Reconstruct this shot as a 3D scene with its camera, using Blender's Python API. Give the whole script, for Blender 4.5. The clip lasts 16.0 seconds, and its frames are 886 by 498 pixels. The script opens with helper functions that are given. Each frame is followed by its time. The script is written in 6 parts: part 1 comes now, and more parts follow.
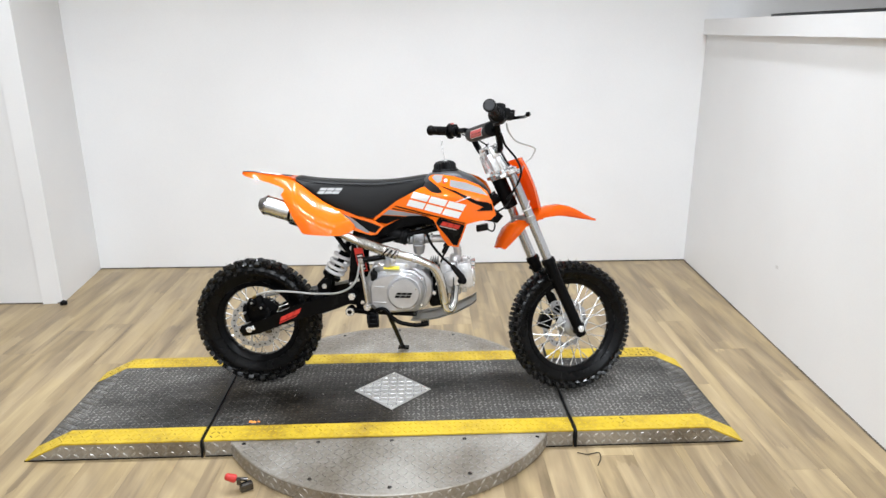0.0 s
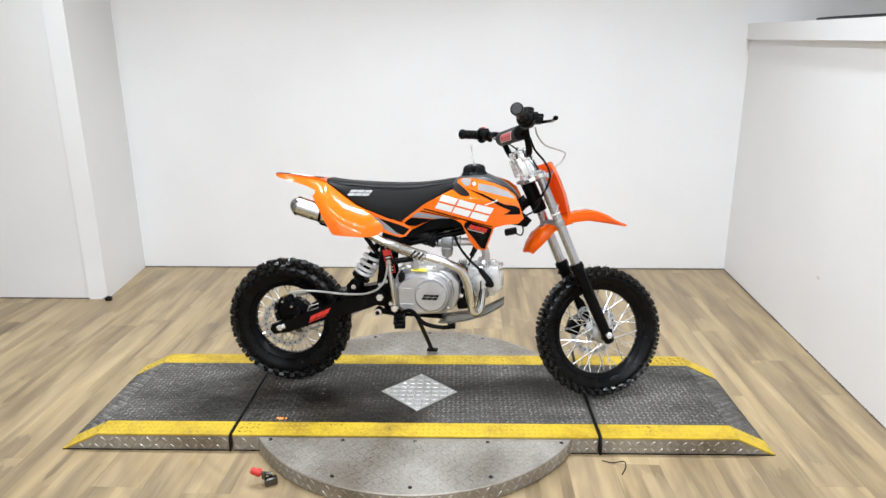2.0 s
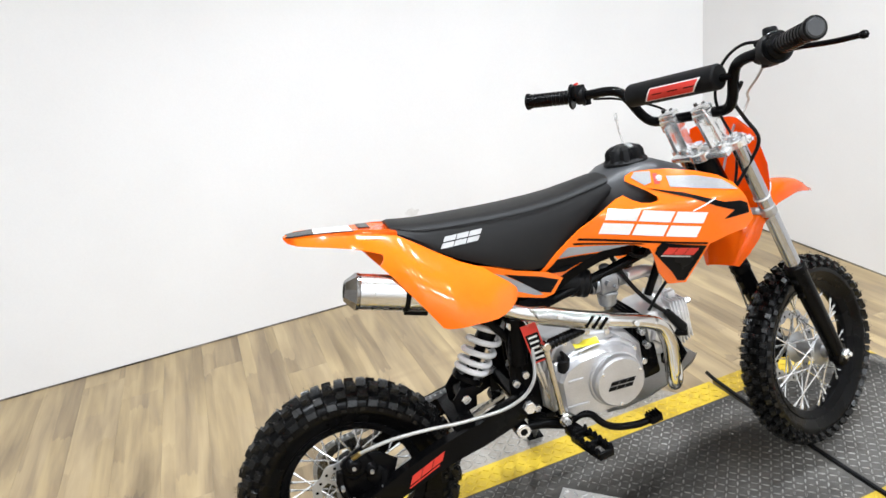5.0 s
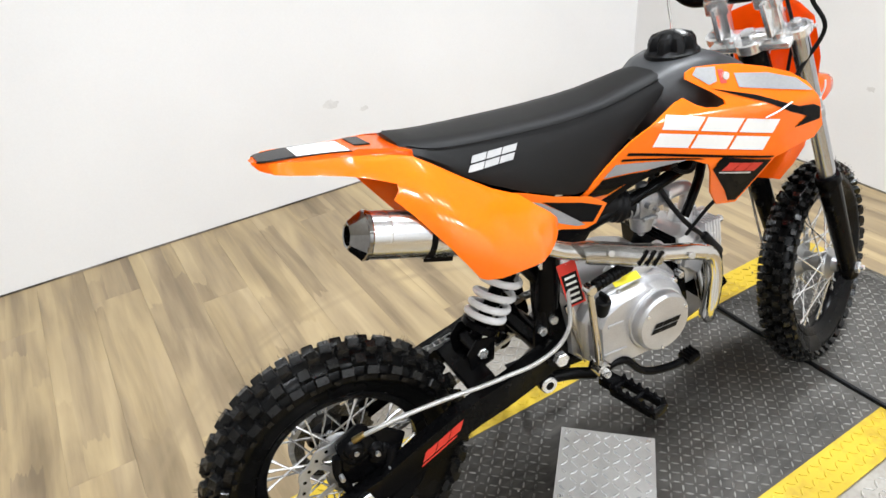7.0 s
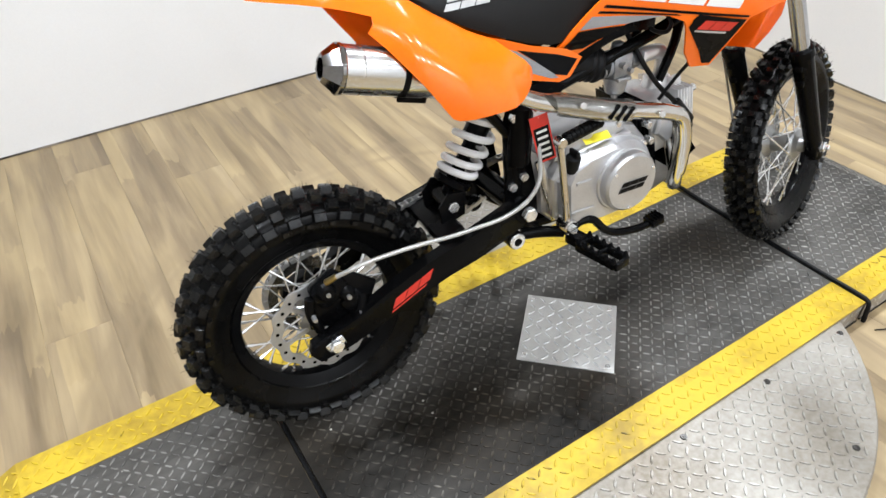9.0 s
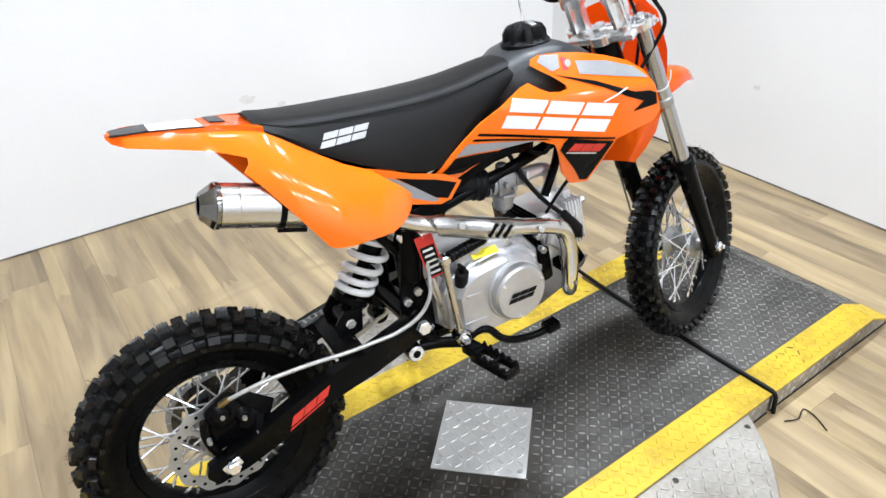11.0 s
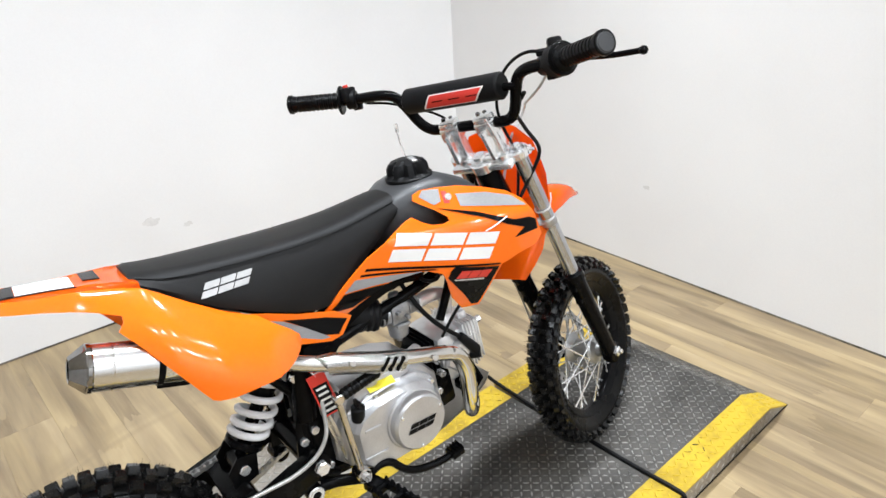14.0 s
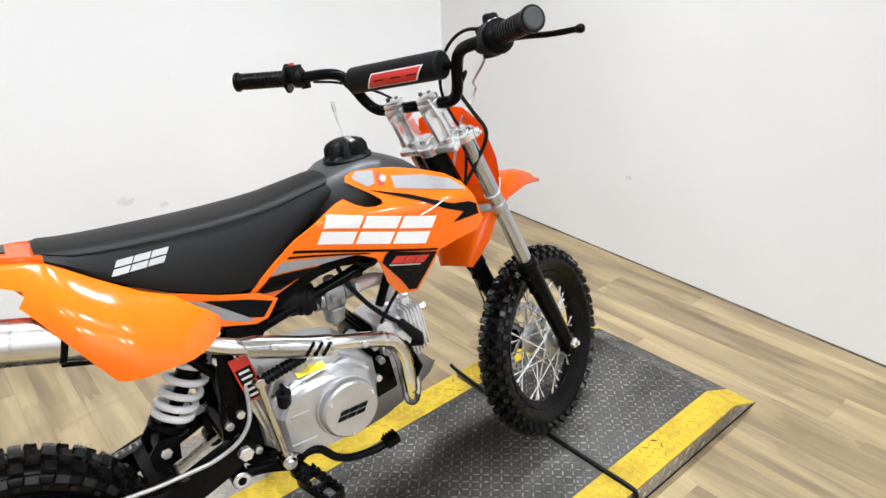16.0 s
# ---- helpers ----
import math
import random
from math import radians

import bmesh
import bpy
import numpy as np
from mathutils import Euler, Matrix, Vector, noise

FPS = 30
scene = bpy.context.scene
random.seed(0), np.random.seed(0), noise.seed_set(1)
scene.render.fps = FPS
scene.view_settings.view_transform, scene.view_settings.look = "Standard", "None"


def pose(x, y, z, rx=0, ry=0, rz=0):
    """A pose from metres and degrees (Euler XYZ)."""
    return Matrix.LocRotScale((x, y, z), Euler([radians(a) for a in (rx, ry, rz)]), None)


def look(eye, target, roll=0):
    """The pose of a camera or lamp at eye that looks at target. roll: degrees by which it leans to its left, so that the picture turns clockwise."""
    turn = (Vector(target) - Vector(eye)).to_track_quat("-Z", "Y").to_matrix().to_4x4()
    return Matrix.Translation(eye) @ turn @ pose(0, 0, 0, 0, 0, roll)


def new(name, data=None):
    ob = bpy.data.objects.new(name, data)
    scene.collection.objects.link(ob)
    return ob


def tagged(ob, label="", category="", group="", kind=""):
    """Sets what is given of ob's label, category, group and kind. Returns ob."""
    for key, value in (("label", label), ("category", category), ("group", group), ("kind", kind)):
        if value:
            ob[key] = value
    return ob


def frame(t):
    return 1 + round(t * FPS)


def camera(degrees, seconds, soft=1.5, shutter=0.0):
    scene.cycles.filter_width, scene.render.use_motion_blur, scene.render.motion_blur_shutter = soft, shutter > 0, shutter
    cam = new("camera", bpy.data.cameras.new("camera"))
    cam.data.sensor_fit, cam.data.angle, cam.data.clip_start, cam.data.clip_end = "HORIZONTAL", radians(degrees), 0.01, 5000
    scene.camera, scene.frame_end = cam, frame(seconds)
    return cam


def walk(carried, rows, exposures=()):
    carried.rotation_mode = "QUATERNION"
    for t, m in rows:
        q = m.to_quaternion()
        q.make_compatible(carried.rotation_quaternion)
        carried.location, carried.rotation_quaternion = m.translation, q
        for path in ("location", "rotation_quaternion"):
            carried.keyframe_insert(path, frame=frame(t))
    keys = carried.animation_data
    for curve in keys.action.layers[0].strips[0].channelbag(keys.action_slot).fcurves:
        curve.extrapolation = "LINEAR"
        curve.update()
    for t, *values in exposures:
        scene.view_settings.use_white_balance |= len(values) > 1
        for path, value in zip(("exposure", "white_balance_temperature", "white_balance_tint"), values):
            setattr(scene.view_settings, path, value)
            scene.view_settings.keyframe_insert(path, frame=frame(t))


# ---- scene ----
cam = camera(66.41, 16.0)
PATH = [
    (0, (0.1141, -2.3084, 1.3212), (0.1790, -0.3957, 0.7406), -0.28),
    (0.5, (0.1221, -2.3025, 1.3213), (0.1789, -0.3944, 0.7249), -1.23),
    (1, (0.1497, -2.3104, 1.3198), (0.1821, -0.3908, 0.7596), -1.40),
    (1.5, (0.1936, -2.3414, 1.3189), (0.0909, -0.4212, 0.7689), -1.47),
    (2, (0.1710, -2.3212, 1.3128), (0.1071, -0.4031, 0.7501), -0.33),
    (2.5, (0.0441, -2.2290, 1.3317), (0.1735, -0.2956, 0.8361), -2.99),
    (3, (-0.1046, -2.0871, 1.3287), (-0.0058, -0.1678, 0.7748), -3.31),
    (3.5, (-0.2467, -1.8364, 1.2989), (-0.2051, 0.0715, 0.7001), -1.42),
    (4, (-0.4251, -1.6102, 1.3067), (-0.1835, 0.2838, 0.7120), -3.61),
    (4.5, (-0.5692, -1.3848, 1.3101), (-0.0713, 0.4040, 0.5667), -6.44),
    (4.7, (-0.5976, -1.2637, 1.2914), (-0.0664, 0.5321, 0.5895), -7.50),
    (6.8, (-0.7278, -0.6981, 1.2609), (0.1362, 0.8062, 0.2659), -4.58),
    (7, (-0.7295, -0.6908, 1.2432), (0.0912, 0.7954, 0.1858), -4.85),
    (7.5, (-0.7429, -0.6985, 1.2082), (0.0315, 0.7442, 0.0597), -4.18),
    (8, (-0.7655, -0.7200, 1.1774), (-0.0307, 0.6648, -0.0647), -3.19),
    (8.2, (-0.7714, -0.7279, 1.1604), (-0.0389, 0.6288, -0.1135), -2.81),
    (10.3, (-0.7108, -0.8246, 1.1898), (0.2049, 0.5508, 0.0628), -2.69),
    (10.5, (-0.6827, -0.8378, 1.2081), (0.2408, 0.5600, 0.1157), -3.07),
    (11, (-0.6435, -0.8562, 1.2275), (0.2886, 0.5666, 0.1757), -3.03),
    (11.5, (-0.6252, -0.8528, 1.2342), (0.3592, 0.5649, 0.2236), -3.04),
    (12, (-0.6101, -0.8540, 1.2495), (0.4121, 0.5645, 0.2785), -2.64),
    (12.5, (-0.5867, -0.8741, 1.2763), (0.5248, 0.5252, 0.3783), -2.69),
    (13, (-0.5753, -0.8831, 1.2906), (0.5774, 0.4972, 0.4153), -3.29),
    (13.5, (-0.5700, -0.8815, 1.2964), (0.6002, 0.4974, 0.4427), -3.20),
    (14, (-0.5667, -0.8841, 1.2997), (0.6071, 0.5052, 0.4675), -3.29),
    (14.5, (-0.5643, -0.8876, 1.2950), (0.6249, 0.4879, 0.4621), -3.28),
    (15, (-0.5606, -0.9020, 1.2900), (0.6429, 0.4558, 0.4487), -3.35),
    (15.5, (-0.5373, -0.9203, 1.2858), (0.6688, 0.4334, 0.4413), -4.45),
    (16, (-0.4398, -0.9535, 1.2685), (0.6966, 0.4507, 0.4102), -2.48),
]
EXPOSURE = [(0, -0.30), (1.0, -0.32), (2.0, -0.31), (3.0, -0.18), (4.0, -0.13), (4.7, -0.13), (6.8, -0.17), (7.5, -0.28), (8.2, -0.28), (10.3, -0.13), (11.0, -0.13), (12.5, -0.12), (13.5, -0.18), (14.5, -0.26), (16.0, -0.27)]
KELVIN = [(0, 6600), (4.7, 6600), (6.8, 6750), (8.2, 6750), (10.3, 6350), (12.0, 6450), (13.0, 6600), (16.0, 6650)]
walk(cam, [(t, look(eye, target, roll)) for t, eye, target, roll in PATH], [(t, stops, float(np.interp(t, *zip(*KELVIN))), 10) for t, stops in EXPOSURE])

# ---- world and lights ----
world = bpy.data.worlds.new("world")
scene.world = world
world.use_nodes = True
world.node_tree.nodes["Background"].inputs[0].default_value = (0.9, 0.95, 1.0, 1)
world.node_tree.nodes["Background"].inputs[1].default_value = 0.3


def ceiling_lamp(x, y, size, watts, beam, z=2.86):
    lamp = bpy.data.lights.new("ceiling_lamp", "AREA")
    lamp.shape, lamp.size, lamp.energy, lamp.color = "DISK", size, watts, (0.83, 0.905, 1.0)
    lamp.spread = radians(beam)
    ob = new("ceiling_lamp", lamp)
    ob.matrix_basis = pose(x, y, z)
    return ob


for lx in (-1.5, -0.5, 0.5, 1.4):
    for ly, watts, beam in ((-3.2, 34, 180), (-1.4, 12, 140), (0.35, 20, 114)):
        ceiling_lamp(lx, ly, 0.10, watts, beam)


# ---- materials ----
def node_material(name):
    m = bpy.data.materials.new(name)
    m.use_nodes = True
    nt = m.node_tree
    return m, nt, nt.nodes["Principled BSDF"]


def surface(name, low, high, rough=0.5, metal=0.0, scale=8.0, fine=120.0, bump=0.0, spread=0.12, coat=0.0, stretch=(1, 1, 1), rand=0.0, specular=0.5, ends=(0.45, 0.9), stains=(), specks=0.0, uneven=0.0):
    """A two-scale procedural surface: broad patches and fine grain in colour, gloss and relief; stains are oily spots (x, y, radius), specks pale grit, uneven the wear from one raised piece to the next."""
    m, nt, b = node_material(name)
    N, Lk = nt.nodes, nt.links
    tc, mp = N.new("ShaderNodeTexCoord"), N.new("ShaderNodeMapping")
    mp.inputs["Scale"].default_value = stretch
    Lk.new(tc.outputs["Object"], mp.inputs["Vector"])
    n1, n2 = N.new("ShaderNodeTexNoise"), N.new("ShaderNodeTexNoise")
    n1.inputs["Scale"].default_value, n1.inputs["Detail"].default_value = scale, 6
    n2.inputs["Scale"].default_value, n2.inputs["Detail"].default_value = fine, 4
    for n in (n1, n2):
        Lk.new(mp.outputs[0], n.inputs["Vector"])
    mix = N.new("ShaderNodeMath")
    mix.operation = "MULTIPLY_ADD"
    Lk.new(n2.outputs["Fac"], mix.inputs[0])
    mix.inputs[1].default_value = 0.35
    Lk.new(n1.outputs["Fac"], mix.inputs[2])
    ramp = N.new("ShaderNodeValToRGB")
    ramp.color_ramp.elements[0].position, ramp.color_ramp.elements[1].position = ends
    ramp.color_ramp.elements[0].color, ramp.color_ramp.elements[1].color = (*low, 1), (*high, 1)
    Lk.new(mix.outputs[0], ramp.inputs[0])
    out = ramp.outputs[0]
    if rand:
        info, hsv, mr = N.new("ShaderNodeObjectInfo"), N.new("ShaderNodeHueSaturation"), N.new("ShaderNodeMapRange")
        mr.inputs["To Min"].default_value, mr.inputs["To Max"].default_value = 1 - rand, 1 + rand
        Lk.new(info.outputs["Random"], mr.inputs["Value"])
        Lk.new(mr.outputs[0], hsv.inputs["Value"])
        Lk.new(out, hsv.inputs["Color"])
        out = hsv.outputs[0]
    if uneven:
        isle, hsv, mr = N.new("ShaderNodeNewGeometry"), N.new("ShaderNodeHueSaturation"), N.new("ShaderNodeMapRange")
        mr.inputs["To Min"].default_value, mr.inputs["To Max"].default_value = 1 - uneven, 1 + uneven
        Lk.new(isle.outputs["Random Per Island"], mr.inputs["Value"])
        Lk.new(mr.outputs[0], hsv.inputs["Value"])
        Lk.new(out, hsv.inputs["Color"])
        out = hsv.outputs[0]
    for x, y, radius in stains:
        dist, ragged, edge, soak = N.new("ShaderNodeVectorMath"), N.new("ShaderNodeMath"), N.new("ShaderNodeMapRange"), N.new("ShaderNodeMix")
        dist.operation, ragged.operation = "DISTANCE", "MULTIPLY_ADD"
        Lk.new(tc.outputs["Object"], dist.inputs[0])
        dist.inputs[1].default_value = (x, y, 0.06)
        Lk.new(n1.outputs["Fac"], ragged.inputs[0])
        ragged.inputs[1].default_value = 0.9 * radius
        Lk.new(dist.outputs["Value"], ragged.inputs[2])
        edge.inputs["From Min"].default_value, edge.inputs["From Max"].default_value = 0.75 * radius, 1.5 * radius
        edge.inputs["To Min"].default_value, edge.inputs["To Max"].default_value = 0.85, 0.0
        Lk.new(ragged.outputs[0], edge.inputs["Value"])
        soak.data_type, soak.blend_type = "RGBA", "MULTIPLY"
        Lk.new(edge.outputs[0], soak.inputs["Factor"])
        Lk.new(out, soak.inputs["A"])
        soak.inputs["B"].default_value = (0.22, 0.17, 0.11, 1)
        out = soak.outputs["Result"]
    if specks:
        cell, small, rare, grit, fleck = N.new("ShaderNodeTexVoronoi"), N.new("ShaderNodeMath"), N.new("ShaderNodeMath"), N.new("ShaderNodeMath"), N.new("ShaderNodeMix")
        cell.inputs["Scale"].default_value = 38
        tone = N.new("ShaderNodeSeparateColor")
        Lk.new(tc.outputs["Object"], cell.inputs["Vector"])
        Lk.new(cell.outputs["Color"], tone.inputs[0])
        small.operation, rare.operation, grit.operation = "LESS_THAN", "LESS_THAN", "MULTIPLY"
        Lk.new(cell.outputs["Distance"], small.inputs[0])
        small.inputs[1].default_value = 0.10
        Lk.new(tone.outputs[0], rare.inputs[0])
        rare.inputs[1].default_value = specks
        Lk.new(small.outputs[0], grit.inputs[0])
        Lk.new(rare.outputs[0], grit.inputs[1])
        fleck.data_type = "RGBA"
        Lk.new(grit.outputs[0], fleck.inputs["Factor"])
        Lk.new(out, fleck.inputs["A"])
        fleck.inputs["B"].default_value = (0.42, 0.40, 0.36, 1)
        out = fleck.outputs["Result"]
    Lk.new(out, b.inputs["Base Color"])
    rr = N.new("ShaderNodeMapRange")
    rr.inputs["To Min"].default_value, rr.inputs["To Max"].default_value = max(0.02, rough - spread), min(1, rough + spread)
    Lk.new(n1.outputs["Fac"], rr.inputs["Value"])
    Lk.new(rr.outputs[0], b.inputs["Roughness"])
    b.inputs["Metallic"].default_value = metal
    b.inputs["Coat Weight"].default_value = coat
    b.inputs["Specular IOR Level"].default_value = specular
    if bump:
        bp = N.new("ShaderNodeBump")
        bp.inputs["Strength"].default_value, bp.inputs["Distance"].default_value = bump, 0.002
        Lk.new(mix.outputs[0], bp.inputs["Height"])
        Lk.new(bp.outputs[0], b.inputs["Normal"])
    return m


def wood_floor():
    """Printed vinyl planks: each carries staggered strips of paler, yellower and greyer wood, with soft grain, clouds and knots."""
    m, nt, b = node_material("vinyl_plank")
    N, Lk = nt.nodes, nt.links

    def math_node(op, x, y=None, z=None):
        n = N.new("ShaderNodeMath")
        n.operation = op
        for k, v in enumerate((x, y, z)):
            if v is None:
                continue
            if isinstance(v, (int, float)):
                n.inputs[k].default_value = v
            else:
                Lk.new(v, n.inputs[k])
        return n.outputs[0]

    def noise_node(vector, scale, detail, stretch=(1, 1, 1), distortion=0.0):
        mp, n = N.new("ShaderNodeMapping"), N.new("ShaderNodeTexNoise")
        mp.inputs["Scale"].default_value = stretch
        n.inputs["Scale"].default_value, n.inputs["Detail"].default_value, n.inputs["Distortion"].default_value = scale, detail, distortion
        Lk.new(vector, mp.inputs["Vector"])
        Lk.new(mp.outputs[0], n.inputs["Vector"])
        return n.outputs["Fac"]

    tc, info = N.new("ShaderNodeTexCoord"), N.new("ShaderNodeObjectInfo")
    rand = info.outputs["Random"]
    add = N.new("ShaderNodeVectorMath")
    add.operation = "MULTIPLY_ADD"
    Lk.new(rand, add.inputs[0])
    add.inputs[1].default_value = (37.0, 91.0, 13.0)
    Lk.new(tc.outputs["Object"], add.inputs[2])
    place = add.outputs[0]
    xyz = N.new("ShaderNodeSeparateXYZ")
    Lk.new(tc.outputs["Object"], xyz.inputs[0])
    sway = noise_node(place, 1.0, 3, (9, 4, 1))
    across = math_node("ADD", math_node("MULTIPLY_ADD", sway, 0.020, xyz.outputs[0]), math_node("MULTIPLY", rand, 0.06))
    strip = math_node("FLOOR", math_node("DIVIDE", across, 0.070))
    ragged = noise_node(place, 1.0, 4, (70, 6, 1))
    down = math_node("ADD", math_node("MULTIPLY_ADD", ragged, 0.16, xyz.outputs[1]), math_node("MULTIPLY", rand, 5.0))
    seg = math_node("FLOOR", math_node("MULTIPLY_ADD", strip, 0.37, math_node("DIVIDE", down, 0.52)))
    cell, pick = N.new("ShaderNodeCombineXYZ"), N.new("ShaderNodeTexWhiteNoise")
    Lk.new(math_node("MULTIPLY_ADD", rand, 571.0, strip), cell.inputs[0])
    Lk.new(seg, cell.inputs[1])
    Lk.new(rand, cell.inputs[2])
    Lk.new(cell.outputs[0], pick.inputs["Vector"])
    cloud = noise_node(place, 1.0, 6, (15, 1.7, 1), 0.45)
    grain = noise_node(place, 1.0, 6, (95, 5.0, 1))
    tone = math_node("MULTIPLY_ADD", pick.outputs["Value"], 0.20, math_node("MULTIPLY_ADD", cloud, 1.05, math_node("MULTIPLY", grain, 0.18)))
    ramp = N.new("ShaderNodeValToRGB")
    e = ramp.color_ramp.elements
    e[0].position, e[0].color = 0.42, (0.150, 0.1055, 0.0553, 1)
    e[1].position, e[1].color = 1.0, (0.445, 0.336, 0.181, 1)
    for at, colour in ((0.62, (0.249, 0.181, 0.0985, 1)), (0.78, (0.344, 0.254, 0.1345, 1))):
        stop = e.new(at)
        stop.color = colour
    Lk.new(tone, ramp.inputs[0])
    tint, split = N.new("ShaderNodeMix"), N.new("ShaderNodeSeparateColor")
    Lk.new(pick.outputs["Color"], split.inputs[0])
    tint.data_type, tint.blend_type = "RGBA", "MULTIPLY"
    Lk.new(math_node("MULTIPLY", split.outputs[1], 0.8), tint.inputs["Factor"])
    Lk.new(ramp.outputs[0], tint.inputs["A"])
    tint.inputs["B"].default_value = (0.94, 0.95, 1.04, 1)
    # knots
    kmap, knot, ktone = N.new("ShaderNodeMapping"), N.new("ShaderNodeTexVoronoi"), N.new("ShaderNodeSeparateColor")
    kmap.inputs["Scale"].default_value = (9.0, 4.2, 1)
    knot.inputs["Scale"].default_value = 1.0
    Lk.new(place, kmap.inputs["Vector"])
    Lk.new(kmap.outputs[0], knot.inputs["Vector"])
    Lk.new(knot.outputs["Color"], ktone.inputs[0])
    eye = N.new("ShaderNodeMapRange")
    eye.inputs["From Min"].default_value, eye.inputs["From Max"].default_value = 0.02, 0.13
    eye.inputs["To Min"].default_value, eye.inputs["To Max"].default_value = 0.75, 0.0
    Lk.new(math_node("MULTIPLY_ADD", grain, 0.05, knot.outputs["Distance"]), eye.inputs["Value"])
    dark = N.new("ShaderNodeMix")
    dark.data_type = "RGBA"
    Lk.new(math_node("MULTIPLY", eye.outputs[0], math_node("LESS_THAN", ktone.outputs[0], 0.30)), dark.inputs["Factor"])
    Lk.new(tint.outputs["Result"], dark.inputs["A"])
    dark.inputs["B"].default_value = (0.17, 0.125, 0.075, 1)
    tint = dark
    hsv, mr = N.new("ShaderNodeHueSaturation"), N.new("ShaderNodeMapRange")
    mr.inputs["To Min"].default_value, mr.inputs["To Max"].default_value = 0.97, 1.03
    Lk.new(rand, mr.inputs["Value"])
    Lk.new(mr.outputs[0], hsv.inputs["Value"])
    # dark rubber skid arcs left by tyres turning on the boards
    geo, worn = N.new("ShaderNodeNewGeometry"), N.new("ShaderNodeTexNoise")
    worn.inputs["Scale"].default_value, worn.inputs["Detail"].default_value = 3.0, 5
    Lk.new(geo.outputs["Position"], worn.inputs["Vector"])
    marks = None
    for cx, cy, radius, width in ((-0.104, 0.196, 0.865, 0.045), (-0.13, 0.20, 0.80, 0.022), (-0.031, 0.037, 1.019, 0.028)):
        dist = N.new("ShaderNodeVectorMath")
        dist.operation = "DISTANCE"
        Lk.new(geo.outputs["Position"], dist.inputs[0])
        dist.inputs[1].default_value = (cx, cy, 0)
        near, band, add2 = N.new("ShaderNodeMath"), N.new("ShaderNodeMapRange"), N.new("ShaderNodeMath")
        near.operation = "SUBTRACT"
        Lk.new(dist.outputs["Value"], near.inputs[0])
        near.inputs[1].default_value = radius
        size = N.new("ShaderNodeMath")
        size.operation = "ABSOLUTE"
        Lk.new(near.outputs[0], size.inputs[0])
        band.inputs["From Min"].default_value, band.inputs["From Max"].default_value = 0.0, width
        band.inputs["To Min"].default_value, band.inputs["To Max"].default_value = 1.0, 0.0
        band.interpolation_type = "SMOOTHSTEP"
        Lk.new(size.outputs[0], band.inputs["Value"])
        if marks is None:
            marks = band.outputs[0]
        else:
            add2.operation = "MAXIMUM"
            Lk.new(marks, add2.inputs[0])
            Lk.new(band.outputs[0], add2.inputs[1])
            marks = add2.outputs[0]
    part_of, faded = N.new("ShaderNodeMapRange"), N.new("ShaderNodeMath")
    part_of.inputs["From Min"].default_value, part_of.inputs["From Max"].default_value = 0.36, 0.62
    part_of.inputs["To Min"].default_value, part_of.inputs["To Max"].default_value = 0.1, 0.6
    Lk.new(worn.outputs["Fac"], part_of.inputs["Value"])
    faded.operation = "MULTIPLY"
    Lk.new(marks, faded.inputs[0])
    Lk.new(part_of.outputs[0], faded.inputs[1])
    skid = N.new("ShaderNodeMix")
    skid.data_type = "RGBA"
    Lk.new(faded.outputs[0], skid.inputs["Factor"])
    Lk.new(tint.outputs["Result"], skid.inputs["A"])
    skid.inputs["B"].default_value = (0.235, 0.172, 0.098, 1)
    Lk.new(skid.outputs["Result"], hsv.inputs["Color"])
    Lk.new(hsv.outputs[0], b.inputs["Base Color"])
    rr = N.new("ShaderNodeMapRange")
    rr.inputs["To Min"].default_value, rr.inputs["To Max"].default_value = 0.3, 0.5
    Lk.new(cloud, rr.inputs["Value"])
    Lk.new(rr.outputs[0], b.inputs["Roughness"])
    bp = N.new("ShaderNodeBump")
    bp.inputs["Strength"].default_value, bp.inputs["Distance"].default_value = 0.25, 0.001
    Lk.new(grain, bp.inputs["Height"])
    Lk.new(bp.outputs[0], b.inputs["Normal"])
    return m


WALL = surface("white_wall_paint", (0.805, 0.80, 0.80), (0.865, 0.863, 0.862), 0.55, scale=1.2, fine=180, bump=0.08, spread=0.06)
CEIL = surface("ceiling_white", (0.78, 0.78, 0.77), (0.83, 0.83, 0.82), 0.8, scale=2, fine=90, bump=0.05)
PLANK = wood_floor()
SUBFLOOR = surface("floor_joint", (0.34, 0.26, 0.16), (0.42, 0.32, 0.20), 0.7)
OIL = ((-0.30, -0.12, 0.26), (-0.05, -0.17, 0.16), (-0.62, 0.02, 0.18), (0.50, 0.05, 0.16))
DECK = surface("worn_black_deck", (0.0135, 0.0124, 0.0104), (0.094, 0.088, 0.080), 0.40, scale=3.4, ends=(0.50, 0.84), specular=0.20, fine=60, bump=0.3, spread=0.14, stretch=(0.55, 1.5, 1), stains=OIL, specks=0.10)
DECKLUG = surface("worn_deck_lug", (0.028, 0.0255, 0.022), (0.27, 0.26, 0.242), 0.34, 0.2, scale=3.4, ends=(0.48, 0.84), specular=0.3, fine=45, bump=0.2, stretch=(0.55, 1.5, 1), stains=OIL, uneven=0.6)
YELLOW = surface("yellow_safety_paint", (0.29, 0.185, 0.014), (0.53, 0.365, 0.020), 0.45, scale=7, fine=60, bump=0.25, ends=(0.46, 0.72))
YELLOWLUG = surface("worn_yellow_lug", (0.060, 0.044, 0.016), (0.53, 0.365, 0.020), 0.45, scale=4.5, fine=70, bump=0.25, ends=(0.49, 0.60))
